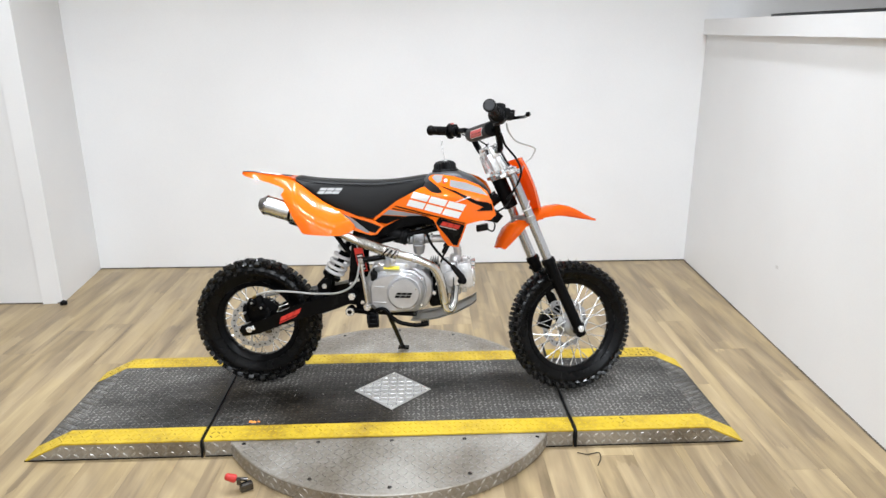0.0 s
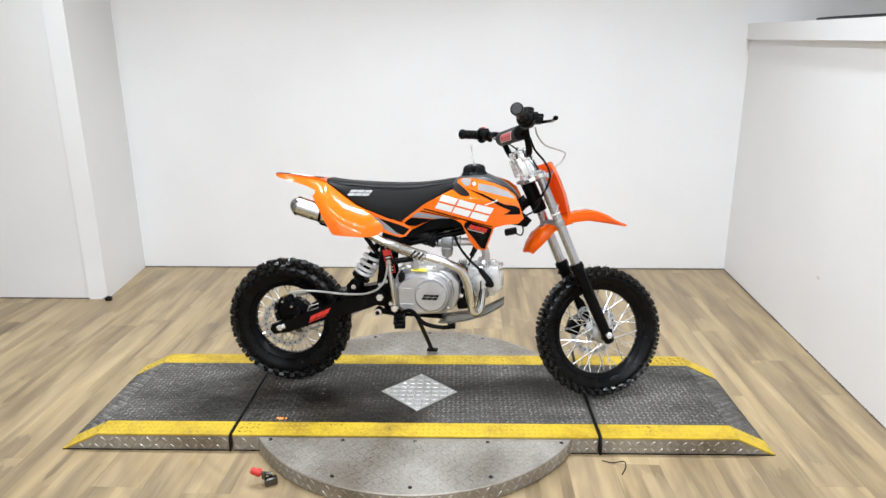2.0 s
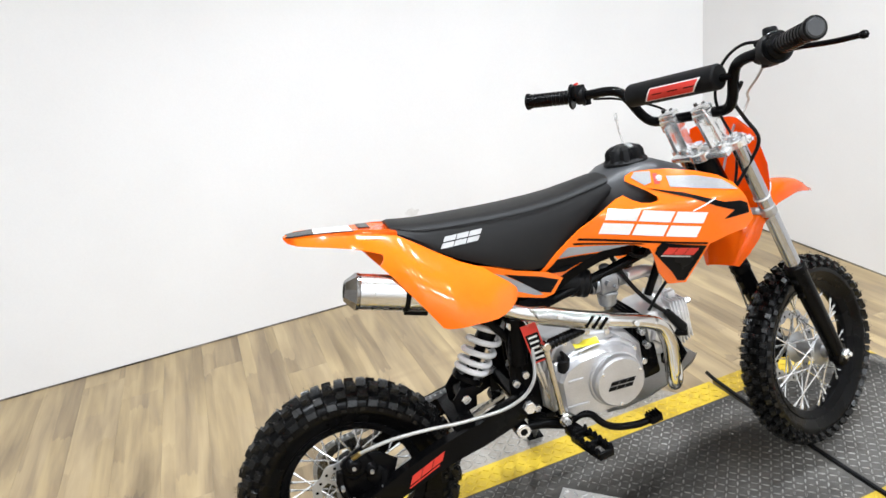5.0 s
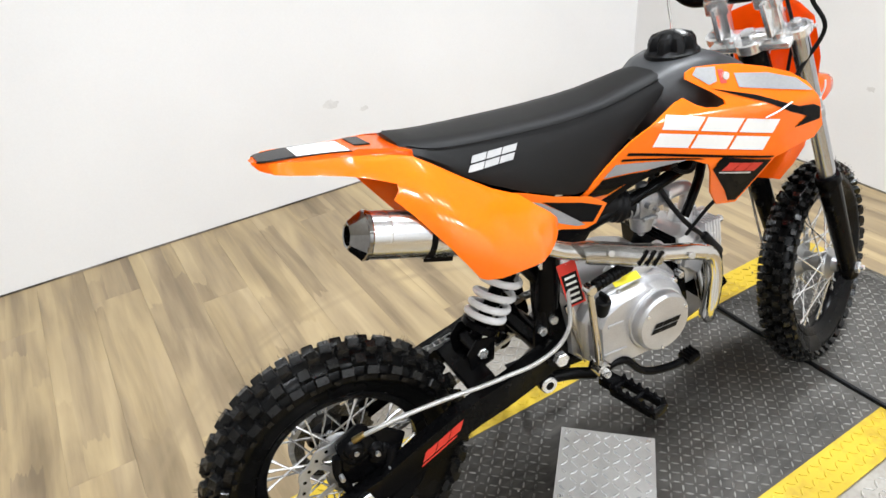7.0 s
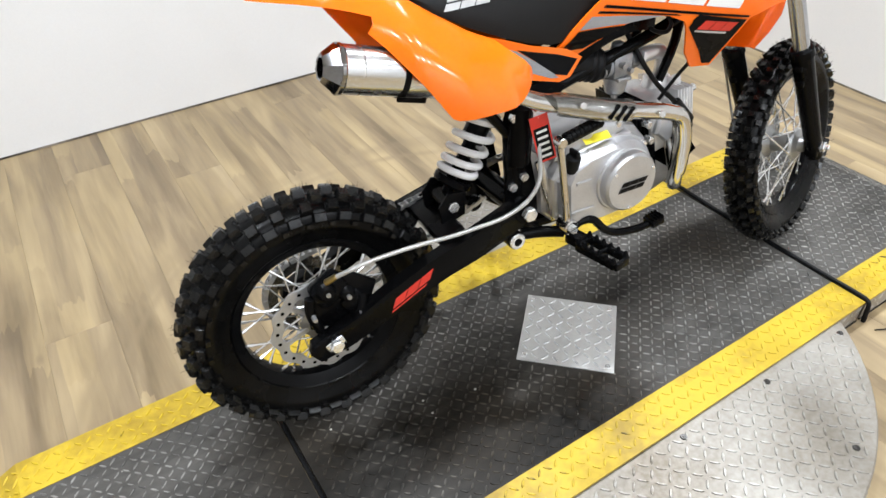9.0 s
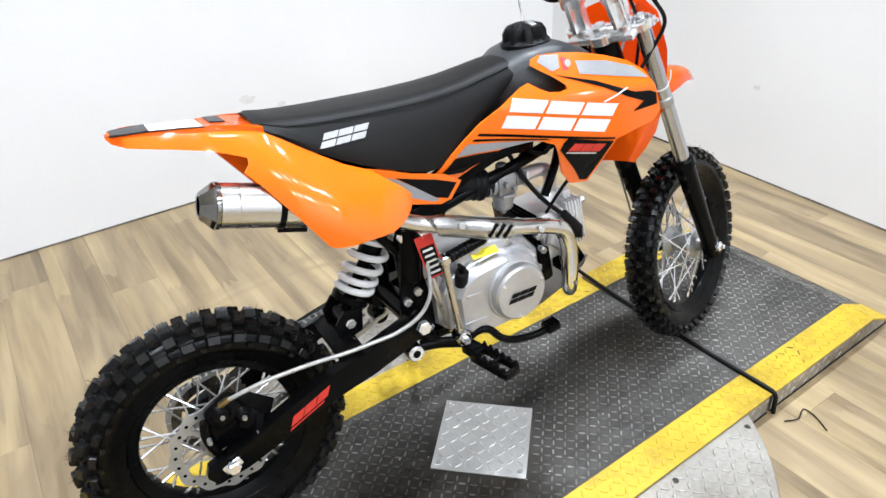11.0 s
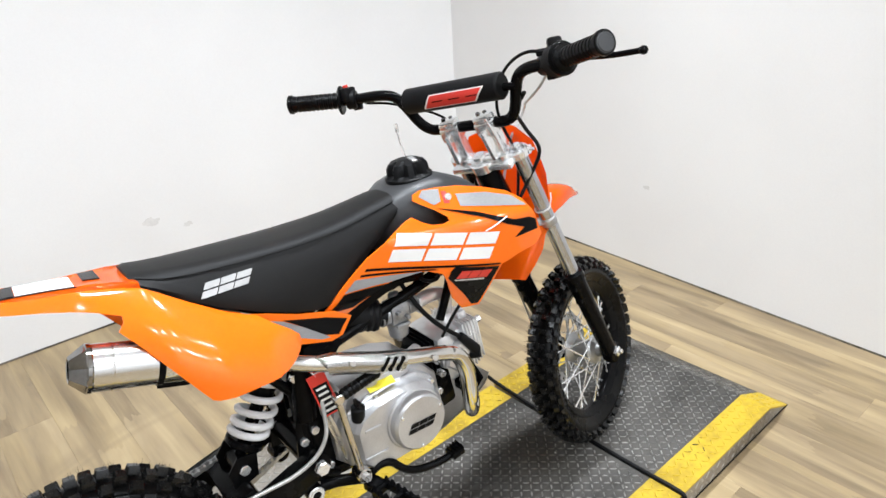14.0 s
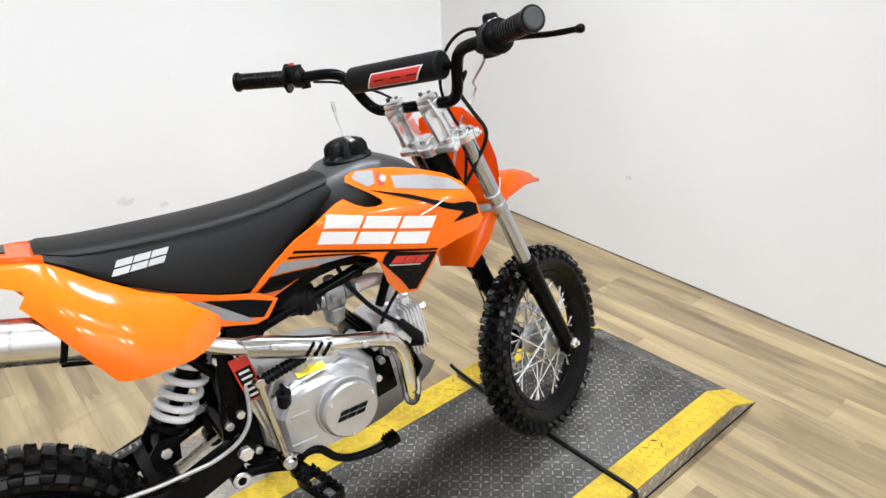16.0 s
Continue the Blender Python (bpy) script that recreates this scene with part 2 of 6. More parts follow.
TREADPLATE = surface("aluminium_tread_plate", (0.185, 0.157, 0.12), (0.40, 0.375, 0.335), 0.46, 0.55, scale=3.5, ends=(0.48, 0.84), fine=90, bump=0.15, specks=0.05)
PLATELUG = surface("worn_tread_lug", (0.22, 0.195, 0.16), (0.52, 0.50, 0.47), 0.34, 0.7, scale=3.5, ends=(0.48, 0.82), fine=90, bump=0.12)
PLATEBRIGHT = surface("clean_tread_plate", (0.48, 0.47, 0.45), (0.62, 0.61, 0.59), 0.45, 0.35, scale=9, fine=120, bump=0.12)
RUBBER = surface("tyre_rubber", (0.0014, 0.0014, 0.0015), (0.004, 0.004, 0.0041), 0.27, scale=20, fine=220, bump=0.15, specular=0.13)
# Knobs paler than the casing: light from above is put into their colour.
KNOBRUBBER = surface("lit_knob_rubber", (0.0018, 0.0018, 0.0019), (0.0095, 0.0094, 0.0092), 0.25, scale=30, fine=300, bump=0.3, specular=0.34)
BLACKSATIN = surface("black_paint_satin", (0.002, 0.002, 0.0022), (0.0045, 0.0045, 0.0048), 0.22, scale=10, fine=150, bump=0.05, specular=0.07)
BLACKGLOSS = surface("black_gloss", (0.003, 0.003, 0.0033), (0.006, 0.006, 0.0064), 0.24, scale=10, fine=150, specular=0.08)
BLACKPLASTIC = surface("black_plastic", (0.004, 0.004, 0.0043), (0.009, 0.009, 0.0094), 0.42, scale=14, fine=260, bump=0.15, specular=0.11)
TANKGREY = surface("dark_grey_plastic", (0.028, 0.029, 0.031), (0.042, 0.043, 0.045), 0.42, scale=9, fine=260, bump=0.12)
SEATVINYL = surface("seat_vinyl", (0.0048, 0.0046, 0.0046), (0.0085, 0.0082, 0.008), 0.5, scale=6, fine=420, bump=0.35, spread=0.06, specular=0.2)
ORANGE = surface("orange_plastic", (0.93, 0.150, 0.005), (0.98, 0.180, 0.007), 0.13, scale=4, fine=180, spread=0.03, coat=0.2, bump=0.01, specular=0.45)
SILVERDECAL = surface("silver_decal", (0.20, 0.20, 0.205), (0.29, 0.29, 0.295), 0.30, 0.0, scale=8, fine=200)
PALESILVER = surface("bright_silver_decal", (0.27, 0.27, 0.275), (0.36, 0.36, 0.365), 0.24, 0.0, scale=8, fine=200)
PALEPRINT = surface("small_pale_print", (0.02, 0.02, 0.02), (0.55, 0.53, 0.52), 0.4, scale=260, fine=900, ends=(0.48, 0.54))
SEATMARK = surface("pale_grey_print", (0.34, 0.34, 0.34), (0.46, 0.46, 0.455), 0.5, scale=30, fine=200)
WHITEDECAL = surface("white_decal", (0.78, 0.78, 0.77), (0.85, 0.85, 0.84), 0.3, scale=12, fine=200)
REDDECAL = surface("red_decal", (0.62, 0.03, 0.02), (0.75, 0.05, 0.035), 0.35, scale=12, fine=200)
CASTALU = surface("cast_aluminium", (0.47, 0.47, 0.48), (0.63, 0.63, 0.64), 0.33, 0.65, scale=14, fine=320, bump=0.15)
HEADALU = surface("bright_cast_aluminium", (0.68, 0.68, 0.685), (0.82, 0.82, 0.82), 0.24, 0.5, scale=18, fine=260, bump=0.2)
DARKALU = surface("dull_aluminium", (0.34, 0.34, 0.34), (0.48, 0.48, 0.475), 0.42, 0.85, scale=20, fine=260, bump=0.2)
POLISHED = surface("polished_aluminium", (0.80, 0.80, 0.80), (0.87, 0.87, 0.865), 0.2, 0.75, scale=8, fine=200, spread=0.05)
CHROME = surface("polished_steel", (0.60, 0.585, 0.56), (0.74, 0.73, 0.71), 0.13, 1.0, scale=6, fine=160, spread=0.06)
BRUSHED = surface("brushed_steel", (0.60, 0.60, 0.595), (0.76, 0.76, 0.75), 0.25, 1.0, scale=5, fine=200, stretch=(1, 8, 8))
DARKSTEEL = surface("dark_steel", (0.085, 0.08, 0.076), (0.16, 0.155, 0.15), 0.25, 1.0, scale=9, fine=150)
DARKCHROME = surface("dark_polished_steel", (0.24, 0.235, 0.23), (0.36, 0.355, 0.35), 0.09, 1.0, scale=9, fine=150, spread=0.04)
FORKALU = surface("satin_fork_tube", (0.42, 0.43, 0.455), (0.50, 0.51, 0.535), 0.17, 0.9, scale=3, fine=90, spread=0.03)
SPRINGWHITE = surface("white_powder_coat", (0.76, 0.76, 0.765), (0.84, 0.84, 0.84), 0.3, scale=10, fine=200)
HOSEGREY = surface("braided_hose", (0.42, 0.42, 0.41), (0.6, 0.6, 0.59), 0.35, 0.5, scale=60, fine=600, bump=0.3)
DISCSTEEL = surface("ground_disc_steel", (0.40, 0.405, 0.42), (0.52, 0.525, 0.54), 0.36, 0.6, scale=40, fine=300, bump=0.1)
SKIDSTEEL = surface("dull_steel_sheet", (0.42, 0.42, 0.42), (0.55, 0.55, 0.55), 0.38, 0.8, scale=9, fine=150)
GREYRUBBER = surface("grey_rubber", (0.016, 0.0165, 0.018), (0.030, 0.031, 0.033), 0.4, scale=20, fine=200, bump=0.1)
CARBALU = surface("grey_die_cast", (0.25, 0.255, 0.265), (0.42, 0.425, 0.435), 0.32, 0.7, scale=22, fine=260, bump=0.25)
REDGRIP = surface("red_rubber_cap", (0.45, 0.02, 0.015), (0.6, 0.04, 0.03), 0.45, scale=20, fine=200)
YELLOWLABEL = surface("yellow_label", (0.80, 0.66, 0.02), (0.88, 0.76, 0.04), 0.45, scale=30, fine=200)
CLEAR, _nt, _b = node_material("clear_tube")
_b.inputs["Base Color"].default_value, _b.inputs["Transmission Weight"].default_value, _b.inputs["Roughness"].default_value = (0.95, 0.95, 0.95, 1), 0.9, 0.1


# ---- mesh tools ----
def finish(bm, material, name, smooth=35):
    bmesh.ops.recalc_face_normals(bm, faces=bm.faces[:])
    limit = radians(smooth)
    for f in bm.faces:
        f.smooth = True
    for e in bm.edges:
        if len(e.link_faces) != 2 or e.calc_face_angle(0) > limit:
            e.smooth = False
    me = bpy.data.meshes.new(name)
    bm.to_mesh(me)
    bm.free()
    me.materials.append(material)
    return me


def part(name, bm, material, parent=None, label="", at=None, smooth=35):
    ob = new(name, finish(bm, material, name, smooth) if isinstance(bm, bmesh.types.BMesh) else bm)
    if parent:
        ob.parent = parent
    if at is not None:
        ob.matrix_basis = at
    return tagged(ob, label=label)


def thing(name, label, category, at=None, group=""):
    ob = new(name)
    ob.empty_display_size = 0.1
    if at is not None:
        ob.matrix_basis = at
    return tagged(ob, label=label, category=category, group=group)


def B():
    return bmesh.new()


def box(bm, c, size, turn=None, bevel=0.0):
    m = Matrix.Translation(c) @ (turn.to_4x4() if turn else Matrix()) @ Matrix.Diagonal((*size, 1))
    made = bmesh.ops.create_cube(bm, size=1, matrix=m)
    if bevel:
        edges = {e for v in made["verts"] for e in v.link_edges}
        bmesh.ops.bevel(bm, geom=list(edges), offset=bevel, segments=2, affect="EDGES", profile=0.5)
    return bm


def along(p0, p1):
    return (Vector(p1) - Vector(p0)).to_track_quat("Z", "Y").to_matrix()


def lathe(bm, prof, n=32, at=None, full=False):
    """Turns (radius, height) pairs round the z axis of at."""
    m, rings = at or Matrix(), []
    for r, h in prof:
        if r < 1e-6:
            rings.append([bm.verts.new(m @ Vector((0, 0, h)))])
        else:
            rings.append([bm.verts.new(m @ Vector((r * math.cos(2 * math.pi * k / n), r * math.sin(2 * math.pi * k / n), h))) for k in range(n)])
    pairs = list(zip(rings, rings[1:])) + ([(rings[-1], rings[0])] if full else [])
    for a, b in pairs:
        for k in range(n):
            q = [a[k % len(a)], a[(k + 1) % len(a)], b[(k + 1) % len(b)], b[k % len(b)]]
            q = list(dict.fromkeys(q))
            if len(q) > 2:
                bm.faces.new(q)
    return bm


def cyl(bm, p0, p1, r0, r1=None, n=16, bevel=0.0):
    r1 = r0 if r1 is None else r1
    h = (Vector(p1) - Vector(p0)).length
    at = Matrix.Translation(p0) @ along(p0, p1).to_4x4()
    b = min(bevel, r0 * 0.5, r1 * 0.5, h * 0.4)
    prof = [(0, 0), (r0 - b, 0), (r0, b), (r1, h - b), (r1 - b, h), (0, h)] if b else [(0, 0), (r0, 0), (r1, h), (0, h)]
    return lathe(bm, prof, n, at)


def spline(pts, steps=6):
    pts = [Vector(p) for p in pts]
    ext = [2 * pts[0] - pts[1], *pts, 2 * pts[-1] - pts[-2]]
    out = []
    for i in range(1, len(ext) - 2):
        a, b, c, d = ext[i - 1 : i + 3]
        for k in range(steps):
            t = k / steps
            out.append(0.5 * ((2 * b) + (c - a) * t + (2 * a - 5 * b + 4 * c - d) * t * t + (3 * b - 3 * c + d - a) * t ** 3))
    return out + [pts[-1]]


def tube(bm, pts, r, n=10, steps=6, radii=None):
    pts = spline(pts, steps) if steps > 1 else [Vector(p) for p in pts]
    d = (pts[1] - pts[0]).normalized()
    side = d.orthogonal().normalized()
    rings = []
    for i, p in enumerate(pts):
        t = (pts[min(i + 1, len(pts) - 1)] - pts[max(i - 1, 0)]).normalized()
        side = (side - t * side.dot(t)).normalized()
        other = t.cross(side)
        rad = r if radii is None else r * float(np.interp(i / (len(pts) - 1), *radii))
        rings.append([bm.verts.new(p + rad * (side * math.cos(2 * math.pi * k / n) + other * math.sin(2 * math.pi * k / n))) for k in range(n)])
    loft(bm, rings)
    return bm


def loft(bm, rings, caps=True, closed=True):
    n = len(rings[0])
    for a, b in zip(rings, rings[1:]):
        for k in range(n if closed else n - 1):
            bm.faces.new((a[k], a[(k + 1) % n], b[(k + 1) % n], b[k]))
    if caps and closed:
        bm.faces.new(rings[0][::-1])
        bm.faces.new(rings[-1])
    return bm


def rings_of(bm, sections):
    return [[bm.verts.new(p) for p in s] for s in sections]


def prism(bm, outline, y0, y1, bevel=0.0):
    """An outline of (x, z) pairs, pulled along y from y0 to y1."""
    a = [bm.verts.new((x, y0, z)) for x, z in outline]
    b = [bm.verts.new((x, y1, z)) for x, z in outline]
    fa, fb = bm.faces.new(a), bm.faces.new(b[::-1])
    n = len(a)
    for k in range(n):
        bm.faces.new((a[k], b[k], b[(k + 1) % n], a[(k + 1) % n]))
    if bevel:
        bmesh.ops.bevel(bm, geom=list({*fa.edges, *fb.edges}), offset=bevel, segments=2, affect="EDGES", profile=0.5)
    return bm


def shell(bm, outline, depth, thick=0.003, step=0.02, lift=0.0):
    """A moulded sheet: an outline of (x, z) pairs whose y follows depth(x, z), given a thickness."""
    tmp = bmesh.new()
    tmp.faces.new([tmp.verts.new((x, 0, z)) for x, z in outline])
    xs, zs = [p[0] for p in outline], [p[1] for p in outline]
    for lo, hi, axis in ((min(xs), max(xs), 0), (min(zs), max(zs), 2)):
        c = lo + step
        while c < hi - 0.002:
            co, no = [0, 0, 0], [0, 0, 0]
            co[axis], no[axis] = c, 1
            bmesh.ops.bisect_plane(tmp, geom=tmp.verts[:] + tmp.edges[:] + tmp.faces[:], plane_co=co, plane_no=no)
            c += step
    for v in tmp.verts:
        y = depth(v.co.x, v.co.z)
        v.co.y = y + math.copysign(lift, y)
    back, front = {}, {}
    for v in tmp.verts:
        s = -1 if v.co.y > 0 else 1
        front[v] = bm.verts.new(v.co)
        back[v] = bm.verts.new(v.co + Vector((0, s * thick, 0)))
    for f in tmp.faces:
        bm.faces.new([front[v] for v in f.verts])
        bm.faces.new([back[v] for v in reversed(f.verts)])
    for e in tmp.edges:
        if len(e.link_faces) == 1:
            a, b = e.verts
            bm.faces.new((front[a], front[b], back[b], back[a]))
    tmp.free()
    return bm


def step3(t):
    t = min(1, max(0, t))
    return t * t * (3 - 2 * t)


def lug(bm, at, length=0.0225, width=0.0078, height=0.0018):
    h = length / 2
    base = [(-h, 0), (-h * 0.45, -width / 2), (h * 0.45, -width / 2), (h, 0), (h * 0.45, width / 2), (-h * 0.45, width / 2)]
    a = [bm.verts.new(at @ Vector((x, y, 0))) for x, y in base]
    b = [bm.verts.new(at @ Vector((x * 0.72, y * 0.55, height))) for x, y in base]
    for k in range(6):
        bm.faces.new((a[k], a[(k + 1) % 6], b[(k + 1) % 6], b[k]))
    bm.faces.new(b)


def lugs(bm, x0, x1, y0, y1, lay, inside=None, pitch=0.0225):
    """Raised tread lugs, turned to and fro, over a sheet that lay(x, y) places."""
    nx, ny = int((x1 - x0) / pitch), int((y1 - y0) / pitch)
    for i in range(nx):
        for j in range(ny):
            x, y = x0 + (i + 0.5) * (x1 - x0) / nx, y0 + (j + 0.5) * (y1 - y0) / ny
            if inside is None or inside(x, y):
                lug(bm, lay(x, y) @ pose(0, 0, 0, 0, 0, 45 if (i + j) % 2 else -45), 1.05 * pitch, 0.25 * pitch, 0.0021)
    return bm


# ---- the room ----
def slab(name, lo, hi, material, label="", category="wall"):
    bm = B()
    box(bm, [(a + b) / 2 for a, b in zip(lo, hi)], [b - a for a, b in zip(lo, hi)])
    return tagged(part(name, bm, material, smooth=20), label=label, category=category, kind="structure")


def wall_between(name, p0, p1, thick, top0, top1, label, low0=0.0, low1=0.0, material=None, category="wall"):
    """A wall from p0 to p1 on plan, its visible face on that line and its thickness to the left of it; the heights may differ from end to end."""
    a, b = Vector((*p0, 0)), Vector((*p1, 0))
    d = (b - a).normalized()
    off = Vector((-d.y, d.x, 0)) * thick
    bm = B()
    ring = []
    for p, low, top in ((a, low0, top0), (b, low1, top1)):
        ring.append([bm.verts.new(q + Vector((0, 0, z))) for q, z in ((p, low), (p + off, low), (p + off, top), (p, top))])
    loft(bm, ring)
    return tagged(part(name, bm, material or WALL, smooth=20), label=label, category=category, kind="structure")


WALL_TOP = 2.95
NORTH, NW_X, JOG_X, JOG_Y = 1.725, -1.862, -1.806, 1.147
EAST = lambda y: 1.778 - 0.052 * (NORTH - y)  # noqa: E731
LEDGE = lambda y: 1.362 - 0.018 * (NORTH - y)  # noqa: E731
slab("wall_north", (NW_X - 0.11, NORTH, 0), (3.4, NORTH + 0.12, WALL_TOP), WALL, "plain white painted back wall behind the motorcycle")
wall_between("wall_jog", (JOG_X, JOG_Y), (NW_X, NORTH), 0.10, WALL_TOP, WALL_TOP, "white painted return of the wall beside the back wall")
slab("wall_north_west", (-4.2, JOG_Y, 0), (JOG_X - 0.101, JOG_Y + 0.12, WALL_TOP), WALL, "white painted wall beside the recessed bay")
slab("wall_west", (-4.32, -4.1, 0), (-4.2, JOG_Y + 0.12, WALL_TOP), WALL, "plain white painted wall")
slab("wall_south", (-4.32, -4.22, 0), (3.4, -4.1, WALL_TOP), WALL, "plain white painted wall")
wall_between("wall_east", (EAST(NORTH), NORTH), (EAST(-4.1), -4.1), 0.14, LEDGE(NORTH), LEDGE(-4.1), "white painted half-height wall with a ledge on top")
slab("wall_far_east", (3.4, -4.22, 0), (3.52, NORTH + 0.12, WALL_TOP), WALL, "plain white painted wall beyond the half wall")
slab("ceiling", (-4.32, -4.22, WALL_TOP), (3.52, NORTH + 0.12, WALL_TOP + 0.1), CEIL, "plain white ceiling", "ceiling")
slab("floor", (-4.32, -4.22, -0.12), (3.52, NORTH + 0.12, -0.006), SUBFLOOR, "light oak vinyl plank floor", "floor")
LEDGE_H = 0.086
wall_between("ledge", (EAST(NORTH) - 0.022, NORTH - 0.002), (EAST(-4.09) - 0.022, -4.09), 0.26, LEDGE(NORTH) + LEDGE_H, LEDGE(-4.09) + LEDGE_H, "white painted ledge on top of the half wall", LEDGE(NORTH) + 0.001, LEDGE(-4.09) + 0.001, category="ledge")
strap = B()
tube(strap, [(EAST(y) + off, y, LEDGE(y) + LEDGE_H + 0.007) for y, off in ((1.02, 0.05), (0.86, 0.02), (0.62, 0.012), (0.36, 0.010), (0.10, 0.012), (-0.1, 0.015))], 0.006, 8)
tagged(part("black_strap", strap, BLACKPLASTIC), label="thin black strap lying on the white ledge", category="strap")

GRIME = surface("dirty_floor_joint", (0.035, 0.028, 0.020), (0.26, 0.225, 0.185), 0.7, scale=5, fine=60, ends=(0.56, 0.86))
JOINT_LABEL = "thin grimy joint between floor and wall"
for p0, p1 in (((NW_X, NORTH), (EAST(NORTH), NORTH)), ((EAST(NORTH), NORTH), (EAST(-4.09), -4.09)), ((-4.2, JOG_Y), (JOG_X, JOG_Y))):
    d = (Vector(p1) - Vector(p0)).normalized()
    n2 = Vector((d.y, -d.x)) * 0.0025
    wall_between("trim", Vector(p0) + n2, Vector(p1) + n2, 0.002, 0.0065, 0.0065, JOINT_LABEL, material=GRIME, category="trim")
bumper = B()
box(bumper, (-1.790, 1.125, 0.010), (0.034, 0.026, 0.020), pose(0, 0, 0, 0, 0, 20).to_3x3(), 0.004)
cyl(bumper, (-1.790, 1.125, 0.018), (-1.790, 1.125, 0.026), 0.009, 0.007, 14, 0.002)
tagged(part("floor_bumper", bumper, BLACKPLASTIC), label="small black rubber bumper on the floor by the wall corner", category="bumper")

SCUFF = surface("wall_scuff", (0.64, 0.63, 0.62), (0.76, 0.75, 0.74), 0.7, scale=20, fine=90)


def scuff(wall, centre, size, normal_axis, seed):
    """A faint irregular scuff, a hair thick, on a wall."""
    rng, bm = random.Random(seed), B()
    ring = []
    for k in range(18):
        a = 2 * math.pi * k / 18
        r = size * rng.uniform(0.55, 1.0)
        u, v = r * 1.3 * math.cos(a), r * 0.7 * math.sin(a)
        ring.append((u, v))
    low = [bm.verts.new((centre[0], centre[1] + u, centre[2] + v) if normal_axis == "x" else (centre[0] + u, centre[1], centre[2] + v)) for u, v in ring]
    off = Vector((-0.0006, 0, 0)) if normal_axis == "x" else Vector((0, -0.0006, 0))
    high = [bm.verts.new(v.co + off) for v in low]
    loft(bm, [low, high])
    part("scuff", bm, SCUFF, bpy.data.objects[wall])


scuff("wall_east", (EAST(0.530), 0.530, 0.350), 0.016, "x", 1)
scuff("wall_north", (0.16, NORTH, 0.36), 0.030, "y", 2)
scuff("wall_north", (0.30, NORTH, 0.31), 0.018, "y", 3)

# ---- turntable and ramps ----
H, HALF, JOINT, KINK, TIP, STRIPE = 0.062, 0.315, 0.626, 1.086, 1.214, 0.083
RAMP_AT = pose(0, 0.008, 0, 0, 0, 0.4)
RISE = math.atan2(H, TIP - KINK)
flat = lambda z: (lambda x, y: Matrix.Translation((x, y, z)))  # noqa: E731


def turntable():
    t = thing("turntable", "round aluminium tread-plate turntable flush with the ramp deck", "turntable")
    R, top = 0.614, 0.055
    bm = B()
    lathe(bm, [(0, 0), (R - 0.004, 0), (R, 0.004), (R, top - 0.003), (R - 0.003, top), (0, top)], 128)
    part("disc", bm, TREADPLATE, t, smooth=30)
    bm = B()
    lugs(bm, -R, R, -R, R, flat(top - 0.0002), lambda x, y: math.hypot(x, y) < R - 0.014 and abs(y - 0.008) > HALF + 0.010)
    tagged(part("tread_lug", bm, PLATELUG, t), kind="stuff")
    bm = B()
    n = 132
    for k in range(n):
        for row in (0.016, 0.040):
            a = 2 * math.pi * (k + (0.5 if row > 0.02 else 0)) / n
            lug(bm, pose(R * math.cos(a), R * math.sin(a), row, 90, 0, math.degrees(a) + 90) @ pose(0, 0, 0, 0, 0, 45 if k % 2 else -45), 0.023, 0.007, 0.0016)
    tagged(part("rim_lug", bm, PLATELUG, t), kind="stuff")
    spots = [(x, side * 0.328) for side in (-1, 1) for x in (-0.482, -0.237, 0.007, 0.250, 0.495)]
    spots += [(0.579 * math.cos(radians(a)), 0.579 * math.sin(radians(a))) for a in (-114, -89, -64, 114, 89, 64)]
    for x, y in spots:
        bm = B()
        cyl(bm, (x, y, top - 0.001), (x, y, top + 0.0025), 0.0075, 0.006, 12)
        cyl(bm, (x, y, top + 0.002), (x, y, top + 0.0032), 0.003, 0.0025, 6)
        part("screw", bm, DARKSTEEL, t)
    latch = B()
    box(latch, (-0.437, -0.497, 0.014), (0.040, 0.022, 0.026), pose(0, 0, 0, 0, 0, 30).to_3x3(), 0.004)
    cyl(latch, (-0.455, -0.507, 0.03), (-0.455, -0.507, 0.048), 0.007, n=12)
    cyl(latch, (-0.435, -0.484, 0.030), (-0.475, -0.492, 0.038), 0.006, n=12)
    lt = part("latch", latch, DARKSTEEL, t, "steel locking pin beside the turntable")
    bm = B()
    cyl(bm, (-0.468, -0.490, 0.036), (-0.498, -0.498, 0.052), 0.0135, 0.011, 16, 0.004)
    part("grip_cap", bm, REDGRIP, lt, "red rubber cap on the locking pin")
    return t


def skirt_lugs(bm, x0, x1, side, top_of):
    n = int((x1 - x0) / 0.026)
    for i in range(n):
        x = x0 + (i + 0.5) * (x1 - x0) / n
        for j, z in enumerate((0.015, 0.041)):
            if z + 0.012 < top_of(x):
                m = pose(x, side * HALF, z, 90, 0, 0 if side < 0 else 180)
                lug(bm, m @ pose(0, 0, 0, 0, 0, 45 if (i + j) % 2 else -45), 0.022, 0.007, 0.0016)


